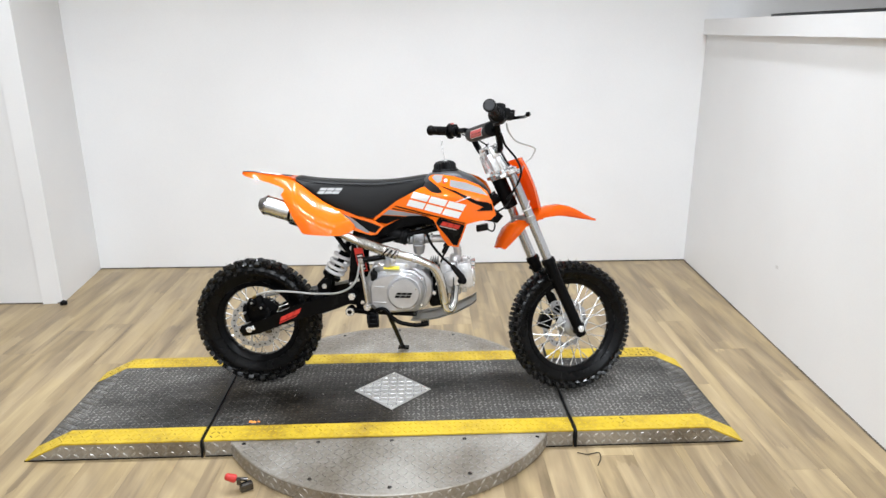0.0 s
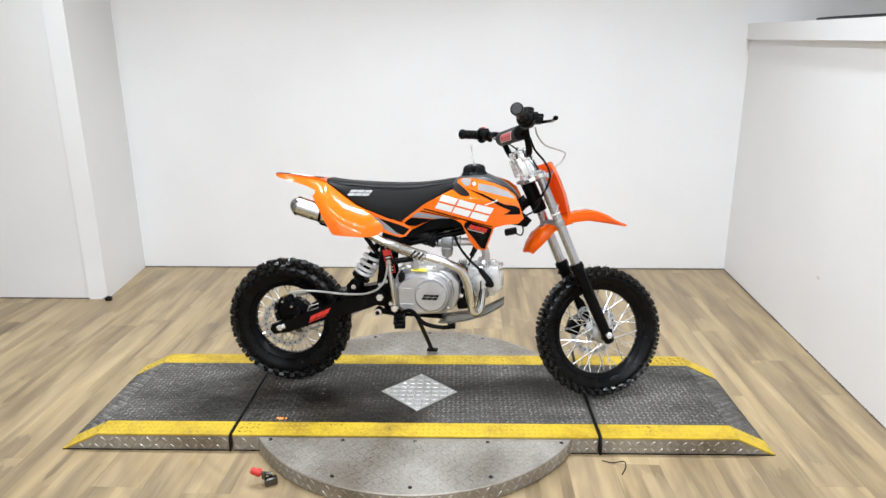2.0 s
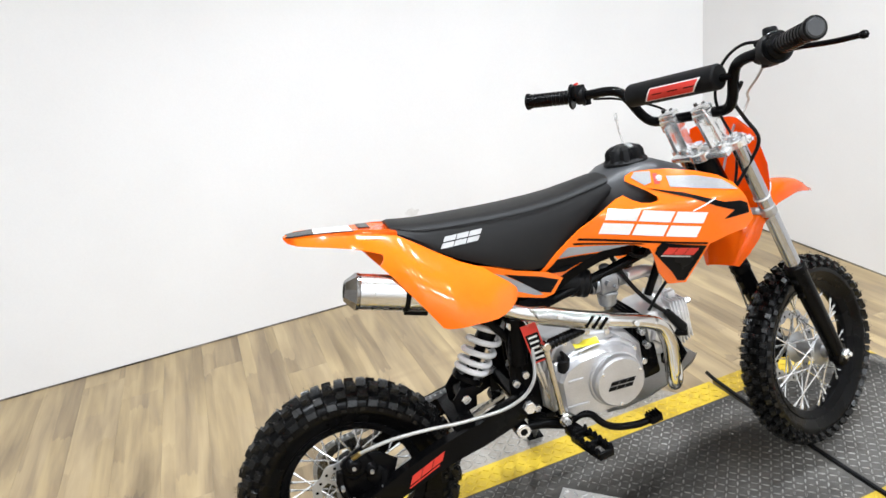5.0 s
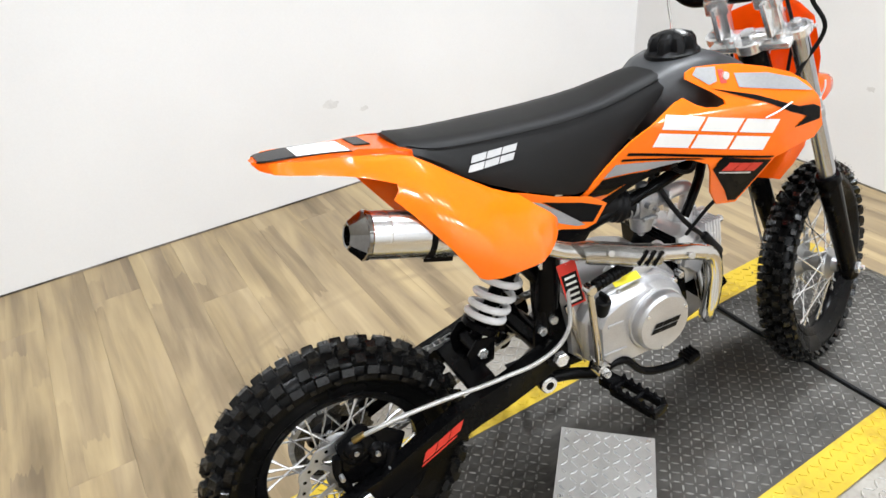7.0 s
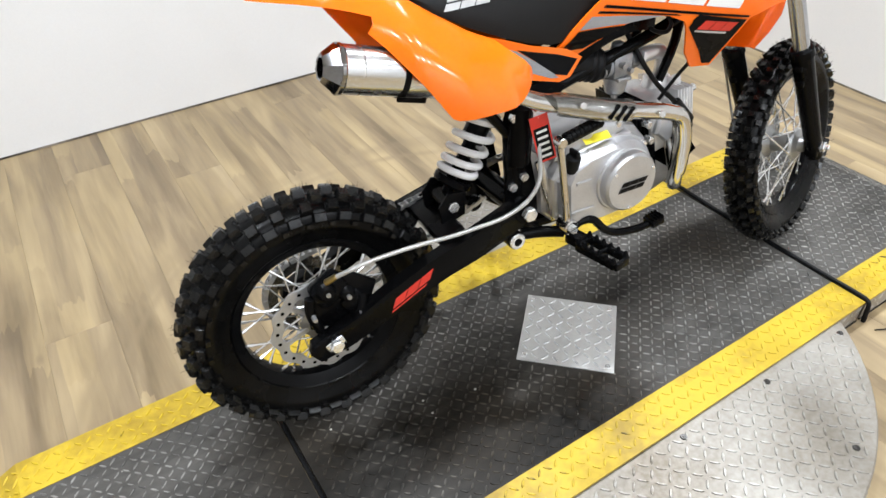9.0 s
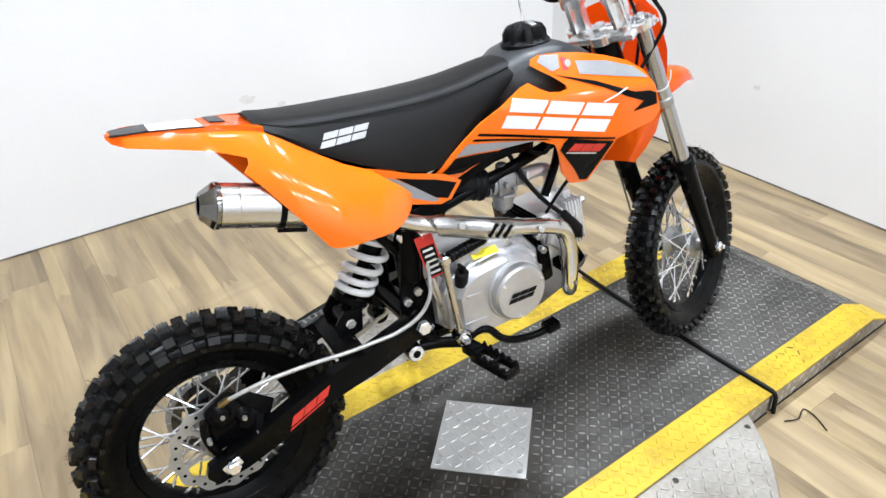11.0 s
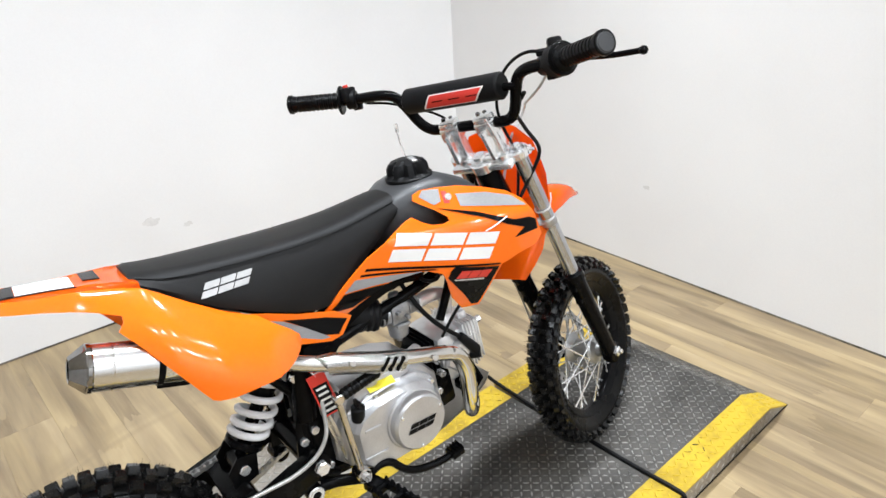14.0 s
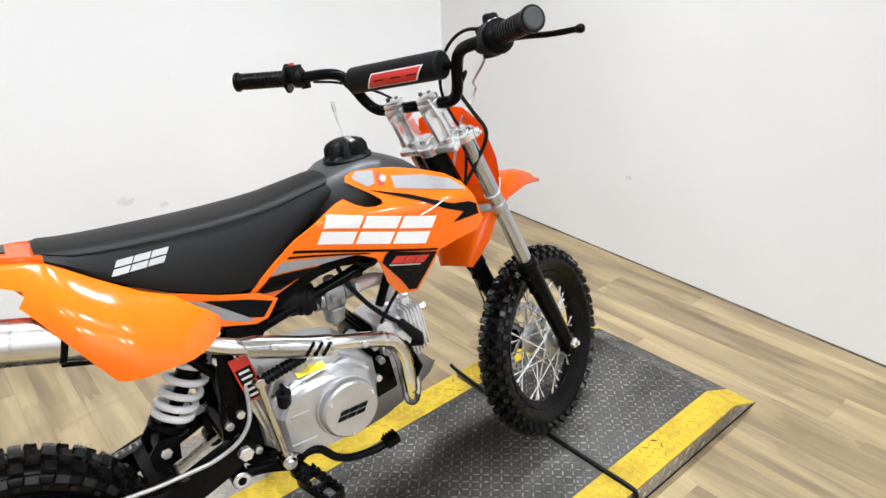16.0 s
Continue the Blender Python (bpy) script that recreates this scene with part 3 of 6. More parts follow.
def deck_skin(parent, x0, x1, name, material, y0, y1, lift, slope=0):
    """A skin over the deck, from the flat to the foot of the ramp when slope is +1 or -1."""
    bm = B()
    xs = [(x0, H), (x1, H)] if not slope else ([(x0, H), (KINK, H), (TIP, 0.002)] if slope > 0 else [(-TIP, 0.002), (-KINK, H), (x1, H)])
    lowr = [[bm.verts.new((x, y, z - 0.004)) for y in (y0, y1)] for x, z in xs]
    high = [[bm.verts.new((x, y, z + lift)) for y in (y0, y1)] for x, z in xs]
    loft(bm, [[a[0], a[1], b[1], b[0]] for a, b in zip(lowr, high)])
    return part(name, bm, material, parent, smooth=10)


def deck_part(name, label, x0, x1, slope=0):
    t = thing(name, label, "ramp", RAMP_AT, group="ramp sections")
    bm = B()
    prof = [(x0, 0.001), (x1, 0.001), (x1, H - 0.004), (x0, H - 0.004)]
    if slope > 0:
        prof = [(x0, 0.001), (TIP, 0.001), (KINK, H - 0.004), (x0, H - 0.004)]
    if slope < 0:
        prof = [(-TIP, 0.001), (x1, 0.001), (x1, H - 0.004), (-KINK, H - 0.004)]
    prism(bm, prof, -HALF, HALF)
    part("body", bm, TREADPLATE, t, "bare tread-plate skirt", smooth=10)
    inner = HALF - STRIPE
    for s in (-1, 1):
        a, b = (-TIP if slope < 0 else x0), (TIP if slope > 0 else x1)
        # thin black line along the skirt's foot
        foot = B()
        box(foot, ((a + b) / 2, s * (HALF + 0.0005), 0.002), (b - a, 0.0035, 0.0035))
        part("foot_strip", foot, BLACKPLASTIC, t, "thin black strip along the foot of the skirt")
    deck_skin(t, x0, x1, "deck_panel", DECK, -inner, inner, 0.0, slope)
    for s in (-1, 1):
        lo, hi = sorted((s * inner, s * (HALF + 0.002)))
        deck_skin(t, x0, x1, "safety_stripe", YELLOW, lo, hi, 0.0012, slope)

    def lay(x, y):
        if abs(x) <= KINK:
            return Matrix.Translation((x, y, H - 0.0003))
        d = abs(x) - KINK
        return pose(math.copysign(KINK + d * math.cos(RISE), x), y, H - d * math.sin(RISE) + 0.0006, 0, math.copysign(math.degrees(RISE), x), 0)

    far = KINK + math.hypot(TIP - KINK, H) - 0.012
    a, b = (x0 + 0.01, x1 - 0.01) if not slope else ((x0 + 0.01, far) if slope > 0 else (-far, x1 - 0.01))
    plate = (lambda x, y: abs(x) + abs(y) > 0.165) if not slope else None
    bm = B()
    lugs(bm, a, b, -inner + 0.004, inner - 0.004, lay, plate, 0.0172)
    tagged(part("tread_lug", bm, DECKLUG, t), kind="stuff")
    bm = B()
    for s in (-1, 1):
        lo, hi = sorted((s * (inner + 0.004), s * (HALF - 0.006)))
        lugs(bm, a, b, lo, hi, lambda x, y: Matrix.Translation((0, 0, 0.0013)) @ lay(x, y), pitch=0.0190)
    tagged(part("stripe_lug", bm, YELLOWLUG, t), kind="stuff")
    bm = B()
    for s in (-1, 1):
        top_of = lambda x: H if abs(x) < KINK else H * (TIP - abs(x)) / (TIP - KINK)  # noqa: E731
        skirt_lugs(bm, x0 if slope >= 0 else -TIP, x1 if slope <= 0 else TIP, s, top_of)
    tagged(part("skirt_lug", bm, PLATELUG, t), kind="stuff")
    return t


specks = B()
for u, v, r in ((-0.49, -0.205, 0.007), (-0.478, -0.209, 0.009), (-0.462, -0.207, 0.005)):
    cyl(specks, (u, v, H), (u, v, H + 0.0022), r, r * 0.7, 9)
turntable()
GAP = 0.006
deck = deck_part("ramp_deck", "black tread-plate ramp deck with worn yellow edge stripes", -JOINT + GAP, JOINT - GAP)
deck_part("ramp_end", "black sloping ramp end with yellow edge stripes", JOINT + GAP, TIP, 1)
deck_part("ramp_end", "black sloping ramp end with yellow edge stripes", -TIP, -JOINT - GAP, -1)
part("paint_speck", specks, surface("orange_paint_speck", (0.7, 0.22, 0.03), (0.85, 0.30, 0.05), 0.5), deck)
cover = B()
prism(cover, [(-0.102, -0.102), (0.102, -0.102), (0.102, 0.102), (-0.102, 0.102)], 0, 0.004, 0.001)
cover_plate = part("cover_plate", cover, PLATEBRIGHT, deck, "square bare aluminium tread plate set diagonally", pose(0, -0.008, H, 0, 0, 44.6) @ pose(0, 0, 0.0045, -90, 0, 0), 20)
bm = B()
lugs(bm, -0.098, 0.098, -0.098, 0.098, lambda x, y: pose(x, 0.0002, y, 90, 0, 0), pitch=0.0205)
tagged(part("tread_lug", bm, HEADALU, cover_plate), kind="stuff")
for sx, sy in ((1, 1), (-1, 1), (1, -1), (-1, -1)):
    bm = B()
    cyl(bm, (sx * 0.088, 0.001, sy * 0.088), (sx * 0.088, -0.003, sy * 0.088), 0.0055, n=10)
    part("screw", bm, POLISHED, cover_plate)


def rope(pts, label, r=0.0055):
    bm = B()
    tube(bm, pts, r, 8, 5)
    return tagged(part("rope", bm, BLACKPLASTIC), label=label, category="rope", group="ropes in the joints")


rope([(0.634, 0.36, H + 0.012), (0.632, 0.325, H + 0.008), (0.628, 0.2, H + 0.005), (0.626, 0.0, H + 0.004), (0.627, -0.2, H + 0.005), (0.629, -0.28, H + 0.005), (0.629, -0.308, H - 0.001), (0.629, -0.313, 0.03), (0.629, -0.315, 0.007)], "black rope laid across the joint between deck and ramp end")
rope([(-0.628, 0.24, H + 0.001), (-0.627, 0.0, H + 0.001), (-0.625, -0.2, H + 0.002), (-0.624, -0.29, H + 0.003), (-0.624, -0.317, H - 0.002), (-0.624, -0.322, 0.03), (-0.624, -0.324, 0.007)], "black rope laid in the joint between deck and ramp end", 0.0045)
bm = B()
tube(bm, [(0.63, -0.345, 0.003), (0.66, -0.36, 0.005), (0.70, -0.35, 0.004), (0.70, -0.38, 0.003), (0.68, -0.42, 0.003)], 0.0015, 6, 5)
tagged(part("loose_thread", bm, BLACKPLASTIC), label="loose thin dark cord end lying on the floor", category="cord")

# ---- the motorcycle ----
BIKE = pose(-0.5237, 0.1129, 0.0632, 0, 0, -5.05) @ pose(0, 0, 0, -5.08, 0, 0) @ pose(0, 0, 0, 0, 0.264, 0)
AXIS_AT, CASTER, STEER_ANGLE = Vector((0.905, 0, 0.817)), 26.0, 20.0
AXIS_DIR = Vector((-math.sin(radians(CASTER)), 0, math.cos(radians(CASTER))))
STEER = Matrix.Translation(AXIS_AT) @ Matrix.Rotation(radians(STEER_ANGLE), 4, AXIS_DIR) @ Matrix.Translation(-AXIS_AT)
moto = thing("motorcycle", "small orange and black off-road motorcycle standing on the ramp deck", "motorcycle", BIKE)


def mpart(name, bm, material, parent=None, label="", steer=False, smooth=35):
    return part(name, bm, material, parent or moto, label, STEER if steer and parent is None else None, smooth)


def wheel(name, at, R, w, rim_r, knobs, disc_side, label, rows):
    """A spoked wheel round the y axis: rim with tyre, hub, disc and spokes under it."""
    rng = random.Random(len(name))
    turn = Matrix.Rotation(radians(-90), 4, "X")
    bm = B()
    rw = w * 0.62
    lathe(bm, [(rim_r - 0.014, -0.006), (rim_r - 0.012, -rw * 0.55), (rim_r - 0.003, -rw * 0.8), (rim_r + 0.006, -rw), (rim_r + 0.008, -rw * 0.9), (rim_r + 0.001, -rw * 0.7), (rim_r - 0.006, 0), (rim_r + 0.001, rw * 0.7), (rim_r + 0.008, rw * 0.9), (rim_r + 0.006, rw), (rim_r - 0.003, rw * 0.8), (rim_r - 0.012, rw * 0.55), (rim_r - 0.014, 0.006)], 72, turn, True)
    rim = part(name, bm, BLACKGLOSS, moto, label, at)
    # tyre carcass and knobs
    kh = 0.0138
    rc = R - kh
    bm = B()
    r_mid = (rim_r + rc) / 2 + 0.006
    half = rc - r_mid
    prof = [(rim_r + 0.004, -rw * 0.75), (rim_r + 0.010, -rw * 1.02)]
    prof += [(r_mid + half * math.sin(a), -w * 0.94 * math.cos(a)) for a in [radians(d) for d in (-38, -20, 0, 20, 38, 55, 72, 90)]]
    prof += [(r, -y) for r, y in reversed(prof[:-1])]
    lathe(bm, prof, 96, turn)
    part("tyre", bm, RUBBER, rim, "black off-road tyre casing", smooth=28)
    hair = B()
    for sect, tang, lat, shift, high, every in rows:
        s = radians(sect)
        pr, py = r_mid + half * math.sin(s), -w * 0.94 * math.cos(s)
        nr, ny = math.sin(s) / half, -math.cos(s) / (w * 0.94)
        ln = math.hypot(nr, ny)
        normal, tangent = Vector((nr / ln, ny / ln, 0)), Vector((0, 0, 1))
        side = normal.cross(tangent)
        c = Vector((pr, py, 0))
        tl, ll, hh = tang * math.pi * R / knobs, lat * w, kh * high
        bm = B()
        q = []
        for z, f in ((-0.005, 1.12), (hh - 0.0025, 0.98), (hh, 0.86)):
            q.append([bm.verts.new(c + normal * z + tangent * i2 * tl * f + side * j2 * ll * f) for i2, j2 in ((-1, -1), (1, -1), (1, 1), (-1, 1))])
        loft(bm, q)
        knob = finish(bm, KNOBRUBBER, "knob", 50)
        for k in range(0, knobs, every):
            a = 2 * math.pi * (k + shift) / knobs + rng.uniform(-0.005, 0.005)
            spin = Matrix.Rotation(-a, 4, "Y")
            part("knob", knob, None, rim, at=spin)
            for _ in range(rng.choice((1, 2, 3, 3))):
                base = c + normal * hh + tangent * rng.uniform(-0.8, 0.8) * tl + side * rng.uniform(-0.8, 0.8) * ll
                tip = base + normal * rng.uniform(0.005, 0.012) + tangent * rng.uniform(-0.006, 0.006) + side * rng.uniform(-0.003, 0.003)
                t3 = [hair.verts.new(spin @ (base + 0.0006 * (tangent * math.cos(u) + side * math.sin(u)))) for u in (0, 2.1, 4.2)]
                tv = hair.verts.new(spin @ tip)
                for u in range(3):
                    hair.faces.new((t3[u], t3[(u + 1) % 3], tv))
    tagged(part("whisker", hair, RUBBER, rim), kind="stuff")
    # hub
    bm = B()
    lathe(bm, [(0, -0.055), (0.016, -0.055), (0.018, -0.042), (0.036, -0.036), (0.040, -0.030), (0.036, -0.026), (0.024, -0.018), (0.022, 0), (0.024, 0.018), (0.036, 0.026), (0.040, 0.030), (0.036, 0.036), (0.018, 0.042), (0.016, 0.055), (0, 0.055)], 32, turn)
    part("hub", bm, DARKALU, rim)
    # wavy brake disc with holes between its arms
    bm = B()
    y0 = disc_side * 0.046
    n = 96
    ring = []
    for k in range(n):
        a = 2 * math.pi * k / n
        wob = 0.0032 * math.cos(12 * a)
        ring.append([bm.verts.new((r * math.cos(a), y, r * math.sin(a))) for r, y in ((0.094 + wob, y0 - 0.0018), (0.094 + wob, y0 + 0.0018), (0.074 + wob, y0 + 0.0018), (0.074 + wob, y0 - 0.0018))])
    ring.append(ring[0])
    loft(bm, ring, caps=False)
    for k in range(6):
        a = k * math.pi / 3
        p0, p1 = (0.03 * math.cos(a), y0, 0.03 * math.sin(a)), (0.077 * math.cos(a + 0.25), y0, 0.077 * math.sin(a + 0.25))
        d = Vector(p1) - Vector(p0)
        arm = B()
        box(arm, (Vector(p0) + Vector(p1)) / 2, (d.length, 0.0034, 0.008), Matrix.Rotation(-math.atan2(d.z, d.x), 3, "Y"))
        part("disc_arm", arm, DISCSTEEL, rim)
    part("brake_disc", bm, DISCSTEEL, rim, "thin wavy steel brake disc")
    bm = B()
    for k in range(24):
        a = 2 * math.pi * k / 24 + 0.13
        cyl(bm, (0.084 * math.cos(a), y0 - 0.0021, 0.084 * math.sin(a)), (0.084 * math.cos(a), y0 + 0.0021, 0.084 * math.sin(a)), 0.0034, n=8)
    part("disc_hole", bm, BLACKSATIN, rim)
    # spokes, four kinds of lacing repeated round the hub
    meshes = []
    for side in (-1, 1):
        for lace in (-1, 1):
            bm = B()
            a = lace * radians(52)
            p0 = (0.038 * math.cos(a), side * 0.033, 0.038 * math.sin(a))
            p1 = (rim_r - 0.012, side * 0.004, 0)
            cyl(bm, p0, p1, 0.0019, n=6)
            q = Vector(p1) + (Vector(p0) - Vector(p1)).normalized() * 0.014
            cyl(bm, q, p1, 0.003, n=6)
            meshes.append(finish(bm, POLISHED, "spoke"))
    count = 36
    for k in range(count):
        part("spoke", meshes[k % 4], None, rim, at=Matrix.Rotation(2 * math.pi * k / count, 4, "Y"))
    return rim


REAR_HUB, FRONT_HUB = Vector((0.010, 0, 0.243)), Vector((1.196, 0, 0.249))
rear_wheel = wheel("rear_wheel", Matrix.Translation(REAR_HUB), 0.244, 0.043, 0.150, 31, -1, "black spoked rear wheel with a knobbly tyre", ((76, 0.38, 0.21, 0.0, 1.0, 1), (104, 0.38, 0.21, 0.5, 1.0, 1), (47, 0.40, 0.21, 0.5, 0.95, 1), (133, 0.40, 0.21, 0.0, 0.95, 1), (22, 0.46, 0.17, 0.0, 0.6, 1), (158, 0.46, 0.17, 0.5, 0.6, 1), (3, 0.24, 0.10, 0.5, 0.35, 1), (177, 0.24, 0.10, 0.0, 0.35, 1)))
front_wheel = wheel("front_wheel", STEER @ Matrix.Translation(FRONT_HUB), 0.2425, 0.034, 0.169, 42, 1, "black spoked front wheel with a knobbly tyre", ((76, 0.36, 0.20, 0.0, 1.0, 1), (104, 0.36, 0.20, 0.5, 1.0, 1), (48, 0.38, 0.20, 0.5, 0.95, 1), (132, 0.38, 0.20, 0.0, 0.95, 1), (25, 0.42, 0.16, 0.0, 0.7, 1), (155, 0.42, 0.16, 0.5, 0.7, 1)))

# rear sprocket and chain
bm = B()
n = 74
ring = []
for k in range(n):
    a = 2 * math.pi * k / n
    r = 0.078 + (0.003 if k % 2 else -0.003)
    ring.append([bm.verts.new((q * math.cos(a), y, q * math.sin(a))) for q, y in ((r, 0.058), (r, 0.062), (0.055, 0.062), (0.055, 0.058))])
loft(bm, ring + [ring[0]], caps=False)
for k in range(5):
    a = k * 2 * math.pi / 5
    box(bm, (0.042 * math.cos(a), 0.06, 0.042 * math.sin(a)), (0.034, 0.004, 0.016), Matrix.Rotation(-a, 3, "Y"))
part("sprocket", bm, DARKSTEEL, rear_wheel)
bm = B()
c0, c1, r0, r1 = (0.010, 0.243), (0.440, 0.375), 0.079, 0.028
ang = math.atan2(c1[1] - c0[1], c1[0] - c0[0])
path = []
for k in range(19):
    a = ang + radians(90) + math.pi * k / 18
    path.append((c0[0] + r0 * math.cos(a), c0[1] + r0 * math.sin(a)))
for k in range(9):
    a = ang - radians(90) + math.pi * k / 8
    path.append((c1[0] + r1 * math.cos(a), c1[1] + r1 * math.sin(a)))
path.append(path[0])
seg = [math.dist(p, q) for p, q in zip(path, path[1:])]
total, pitch = sum(seg), 0.0127
cum = np.concatenate([[0], np.cumsum(seg)])
for k in range(int(total / pitch)):
    d0, d1 = k * pitch, (k + 1) * pitch
    p, q = [(np.interp(d, cum, [v[0] for v in path]), np.interp(d, cum, [v[1] for v in path])) for d in (d0, d1)]
    a = math.atan2(q[1] - p[1], q[0] - p[0])
    off = 0.0065 if k % 2 else 0.0045
    for s in (-1, 1):
        box(bm, ((p[0] + q[0]) / 2, 0.06 + s * off, (p[1] + q[1]) / 2), (0.018, 0.0014, 0.0085), Matrix.Rotation(-a, 3, "Y"))
    cyl(bm, (p[0], 0.052, p[1]), (p[0], 0.068, p[1]), 0.0032, n=6)
mpart("drive_chain", bm, SKIDSTEEL, label="dark roller drive chain")
# swingarm
ARM = [(-0.034, 0.232), (-0.028, 0.250), (0.005, 0.262), (0.046, 0.274), (0.115, 0.307), (0.186, 0.337), (0.24, 0.353), (0.29, 0.366), (0.345, 0.386), (0.395, 0.405), (0.412, 0.385), (0.405, 0.360), (0.386, 0.348), (0.345, 0.331), (0.288, 0.311), (0.235, 0.298), (0.183, 0.281), (0.10, 0.248), (0.035, 0.222), (-0.020, 0.212)]
swingarm = B()
for y0, y1 in ((-0.108, -0.082), (0.080, 0.106)):
    prism(swingarm, ARM, y0, y1, 0.004)
box(swingarm, (0.262, 0, 0.350), (0.05, 0.17, 0.04), Matrix.Rotation(radians(-22), 3, "Y"), 0.006)
cyl(swingarm, (0.393, -0.11, 0.378), (0.393, 0.11, 0.378), 0.022, n=20)
swingarm = mpart("swingarm", swingarm, BLACKSATIN, label="black box-section swingarm")
bm = B()
cyl(bm, (0.010, -0.120, 0.243), (0.010, 0.122, 0.243), 0.009, n=16)
cyl(bm, (0.010, -0.122, 0.243), (0.010, -0.109, 0.243), 0.0125, n=6, bevel=0.002)
cyl(bm, (0.010, 0.108, 0.243), (0.010, 0.124, 0.243), 0.017, n=6, bevel=0.002)
box(bm, (0.010, -0.1095, 0.243), (0.034, 0.004, 0.018), Matrix.Rotation(radians(-22), 3, "Y"), 0.002)
part("axle_nut", bm, POLISHED, swingarm, "bright axle nut and adjuster plate")
for y in (-0.112, 0.112):
    bm = B()
    cyl(bm, (0.393, y, 0.378), (0.393, y * 1.13, 0.378), 0.014, n=6, bevel=0.002)
    part("pivot_nut", bm, POLISHED, swingarm)
for k in range(3):
    bm = B()
    x0 = 0.120 + 0.0255 * k
    z0 = 0.272 + 0.0120 * k
    shell(bm, [(x0, z0), (x0 + 0.0235, z0 + 0.0110), (x0 + 0.0315, z0 + 0.031), (x0 + 0.008, z0 + 0.020)], lambda x, z: -0.108, 0.0008, 0.05, 0.0012)
    part("graphic", bm, REDDECAL, swingarm, "red slanted graphic")
bm = B()
shell(bm, [(0.117, 0.264), (0.186, 0.2965), (0.188, 0.3005), (0.119, 0.268)], lambda x, z: -0.108, 0.0008, 0.05, 0.0012)
part("graphic", bm, REDDECAL, swingarm, "thin red line")

# rear caliper and its hose
bm = B()
box(bm, (0.024, -0.070, 0.332), (0.064, 0.040, 0.048), Matrix.Rotation(radians(-28), 3, "Y"), 0.014)
cyl(bm, (0.016, -0.084, 0.340), (0.016, -0.100, 0.340), 0.018, 0.015, 18, 0.004)
cyl(bm, (0.050, -0.084, 0.322), (0.050, -0.097, 0.322), 0.015, 0.012, 18, 0.003)
box(bm, (0.064, -0.074, 0.292), (0.046, 0.026, 0.050), Matrix.Rotation(radians(-30), 3, "Y"), 0.012)
tube(bm, [(0.078, -0.082, 0.308), (0.070, -0.088, 0.282), (0.050, -0.086, 0.262), (0.028, -0.082, 0.256)], 0.010, 12, 4)
tube(bm, [(-0.012, -0.080, 0.330), (-0.016, -0.082, 0.298), (-0.006, -0.082, 0.262)], 0.009, 12, 4)
prism(bm, [(-0.020, 0.262), (0.030, 0.256), (0.092, 0.280), (0.108, 0.318), (0.070, 0.350), (0.020, 0.352), (-0.018, 0.320)], -0.078, -0.066, 0.004)
caliper = mpart("rear_caliper", bm, BLACKSATIN, label="black rear brake caliper")
for x, z in ((0.016, 0.340), (0.050, 0.322), (0.066, 0.280), (-0.014, 0.300)):
    bm = B()
    cyl(bm, (x, -0.090, z), (x, -0.103, z), 0.0042, n=6)
    part("bolt", bm, DARKALU, caliper)
bm = B()
tube(bm, [(0.026, -0.092, 0.362), (0.05, -0.106, 0.377), (0.10, -0.116, 0.390), (0.172, -0.118, 0.391), (0.24, -0.116, 0.385), (0.289, -0.116, 0.385), (0.34, -0.120, 0.390), (0.385, -0.124, 0.410), (0.410, -0.122, 0.440), (0.418, -0.112, 0.475), (0.420, -0.105, 0.500)], 0.0038, 10, 5)
hose = mpart("brake_hose", bm, HOSEGREY, label="grey braided rear brake hose")

bm = B()
cyl(bm, (0.018, -0.088, 0.356), (0.036, -0.098, 0.370), 0.0062, 0.005, 12, 0.001)
part("banjo_fitting", bm, surface("brass", (0.35, 0.26, 0.10), (0.48, 0.36, 0.15), 0.3, 1.0), hose, "brass hose fitting")

# frame tubes
frame_bm = B()
tube(frame_bm, [(0.915, 0, 0.735), (0.86, 0, 0.695), (0.78, 0, 0.672), (0.70, 0, 0.655), (0.60, 0, 0.625), (0.50, 0, 0.595), (0.42, 0, 0.572)], 0.023, 14, 4)
for s in (-1, 1):
    tube(frame_bm, [(0.44, s * 0.03, 0.578), (0.395, s * 0.055, 0.53), (0.395, s * 0.062, 0.43), (0.405, s * 0.062, 0.34), (0.44, s * 0.06, 0.305)], 0.014, 12, 4)
    tube(frame_bm, [(0.47, s * 0.035, 0.60), (0.36, s * 0.05, 0.655), (0.26, s * 0.050, 0.705), (0.21, s * 0.045, 0.728)], 0.0095, 10, 3)
    tube(frame_bm, [(0.395, s * 0.06, 0.50), (0.32, s * 0.055, 0.60), (0.24, s * 0.052, 0.705)], 0.009, 10, 3)
    tube(frame_bm, [(0.79, s * 0.022, 0.672), (0.755, s * 0.05, 0.60), (0.72, s * 0.055, 0.53)], 0.009, 10, 3)
    prism(frame_bm, [(0.365, 0.335), (0.43, 0.33), (0.445, 0.36), (0.425, 0.46), (0.43, 0.56), (0.39, 0.565), (0.375, 0.44)], s * 0.070 - 0.003, s * 0.070 + 0.003)
for s in (-1, 1):
    tube(frame_bm, [(0.425, s * 0.052, 0.556), (0.47, s * 0.052, 0.566), (0.52, s * 0.050, 0.578), (0.60, s * 0.050, 0.597), (0.69, s * 0.050, 0.620), (0.76, s * 0.046, 0.640), (0.83, s * 0.03, 0.668)], 0.0115, 12, 3)
    prism(frame_bm, [(0.405, 0.545), (0.470, 0.560), (0.490, 0.585), (0.455, 0.602), (0.415, 0.598)], s * 0.078 - 0.004, s * 0.078 + 0.004, 0.002)
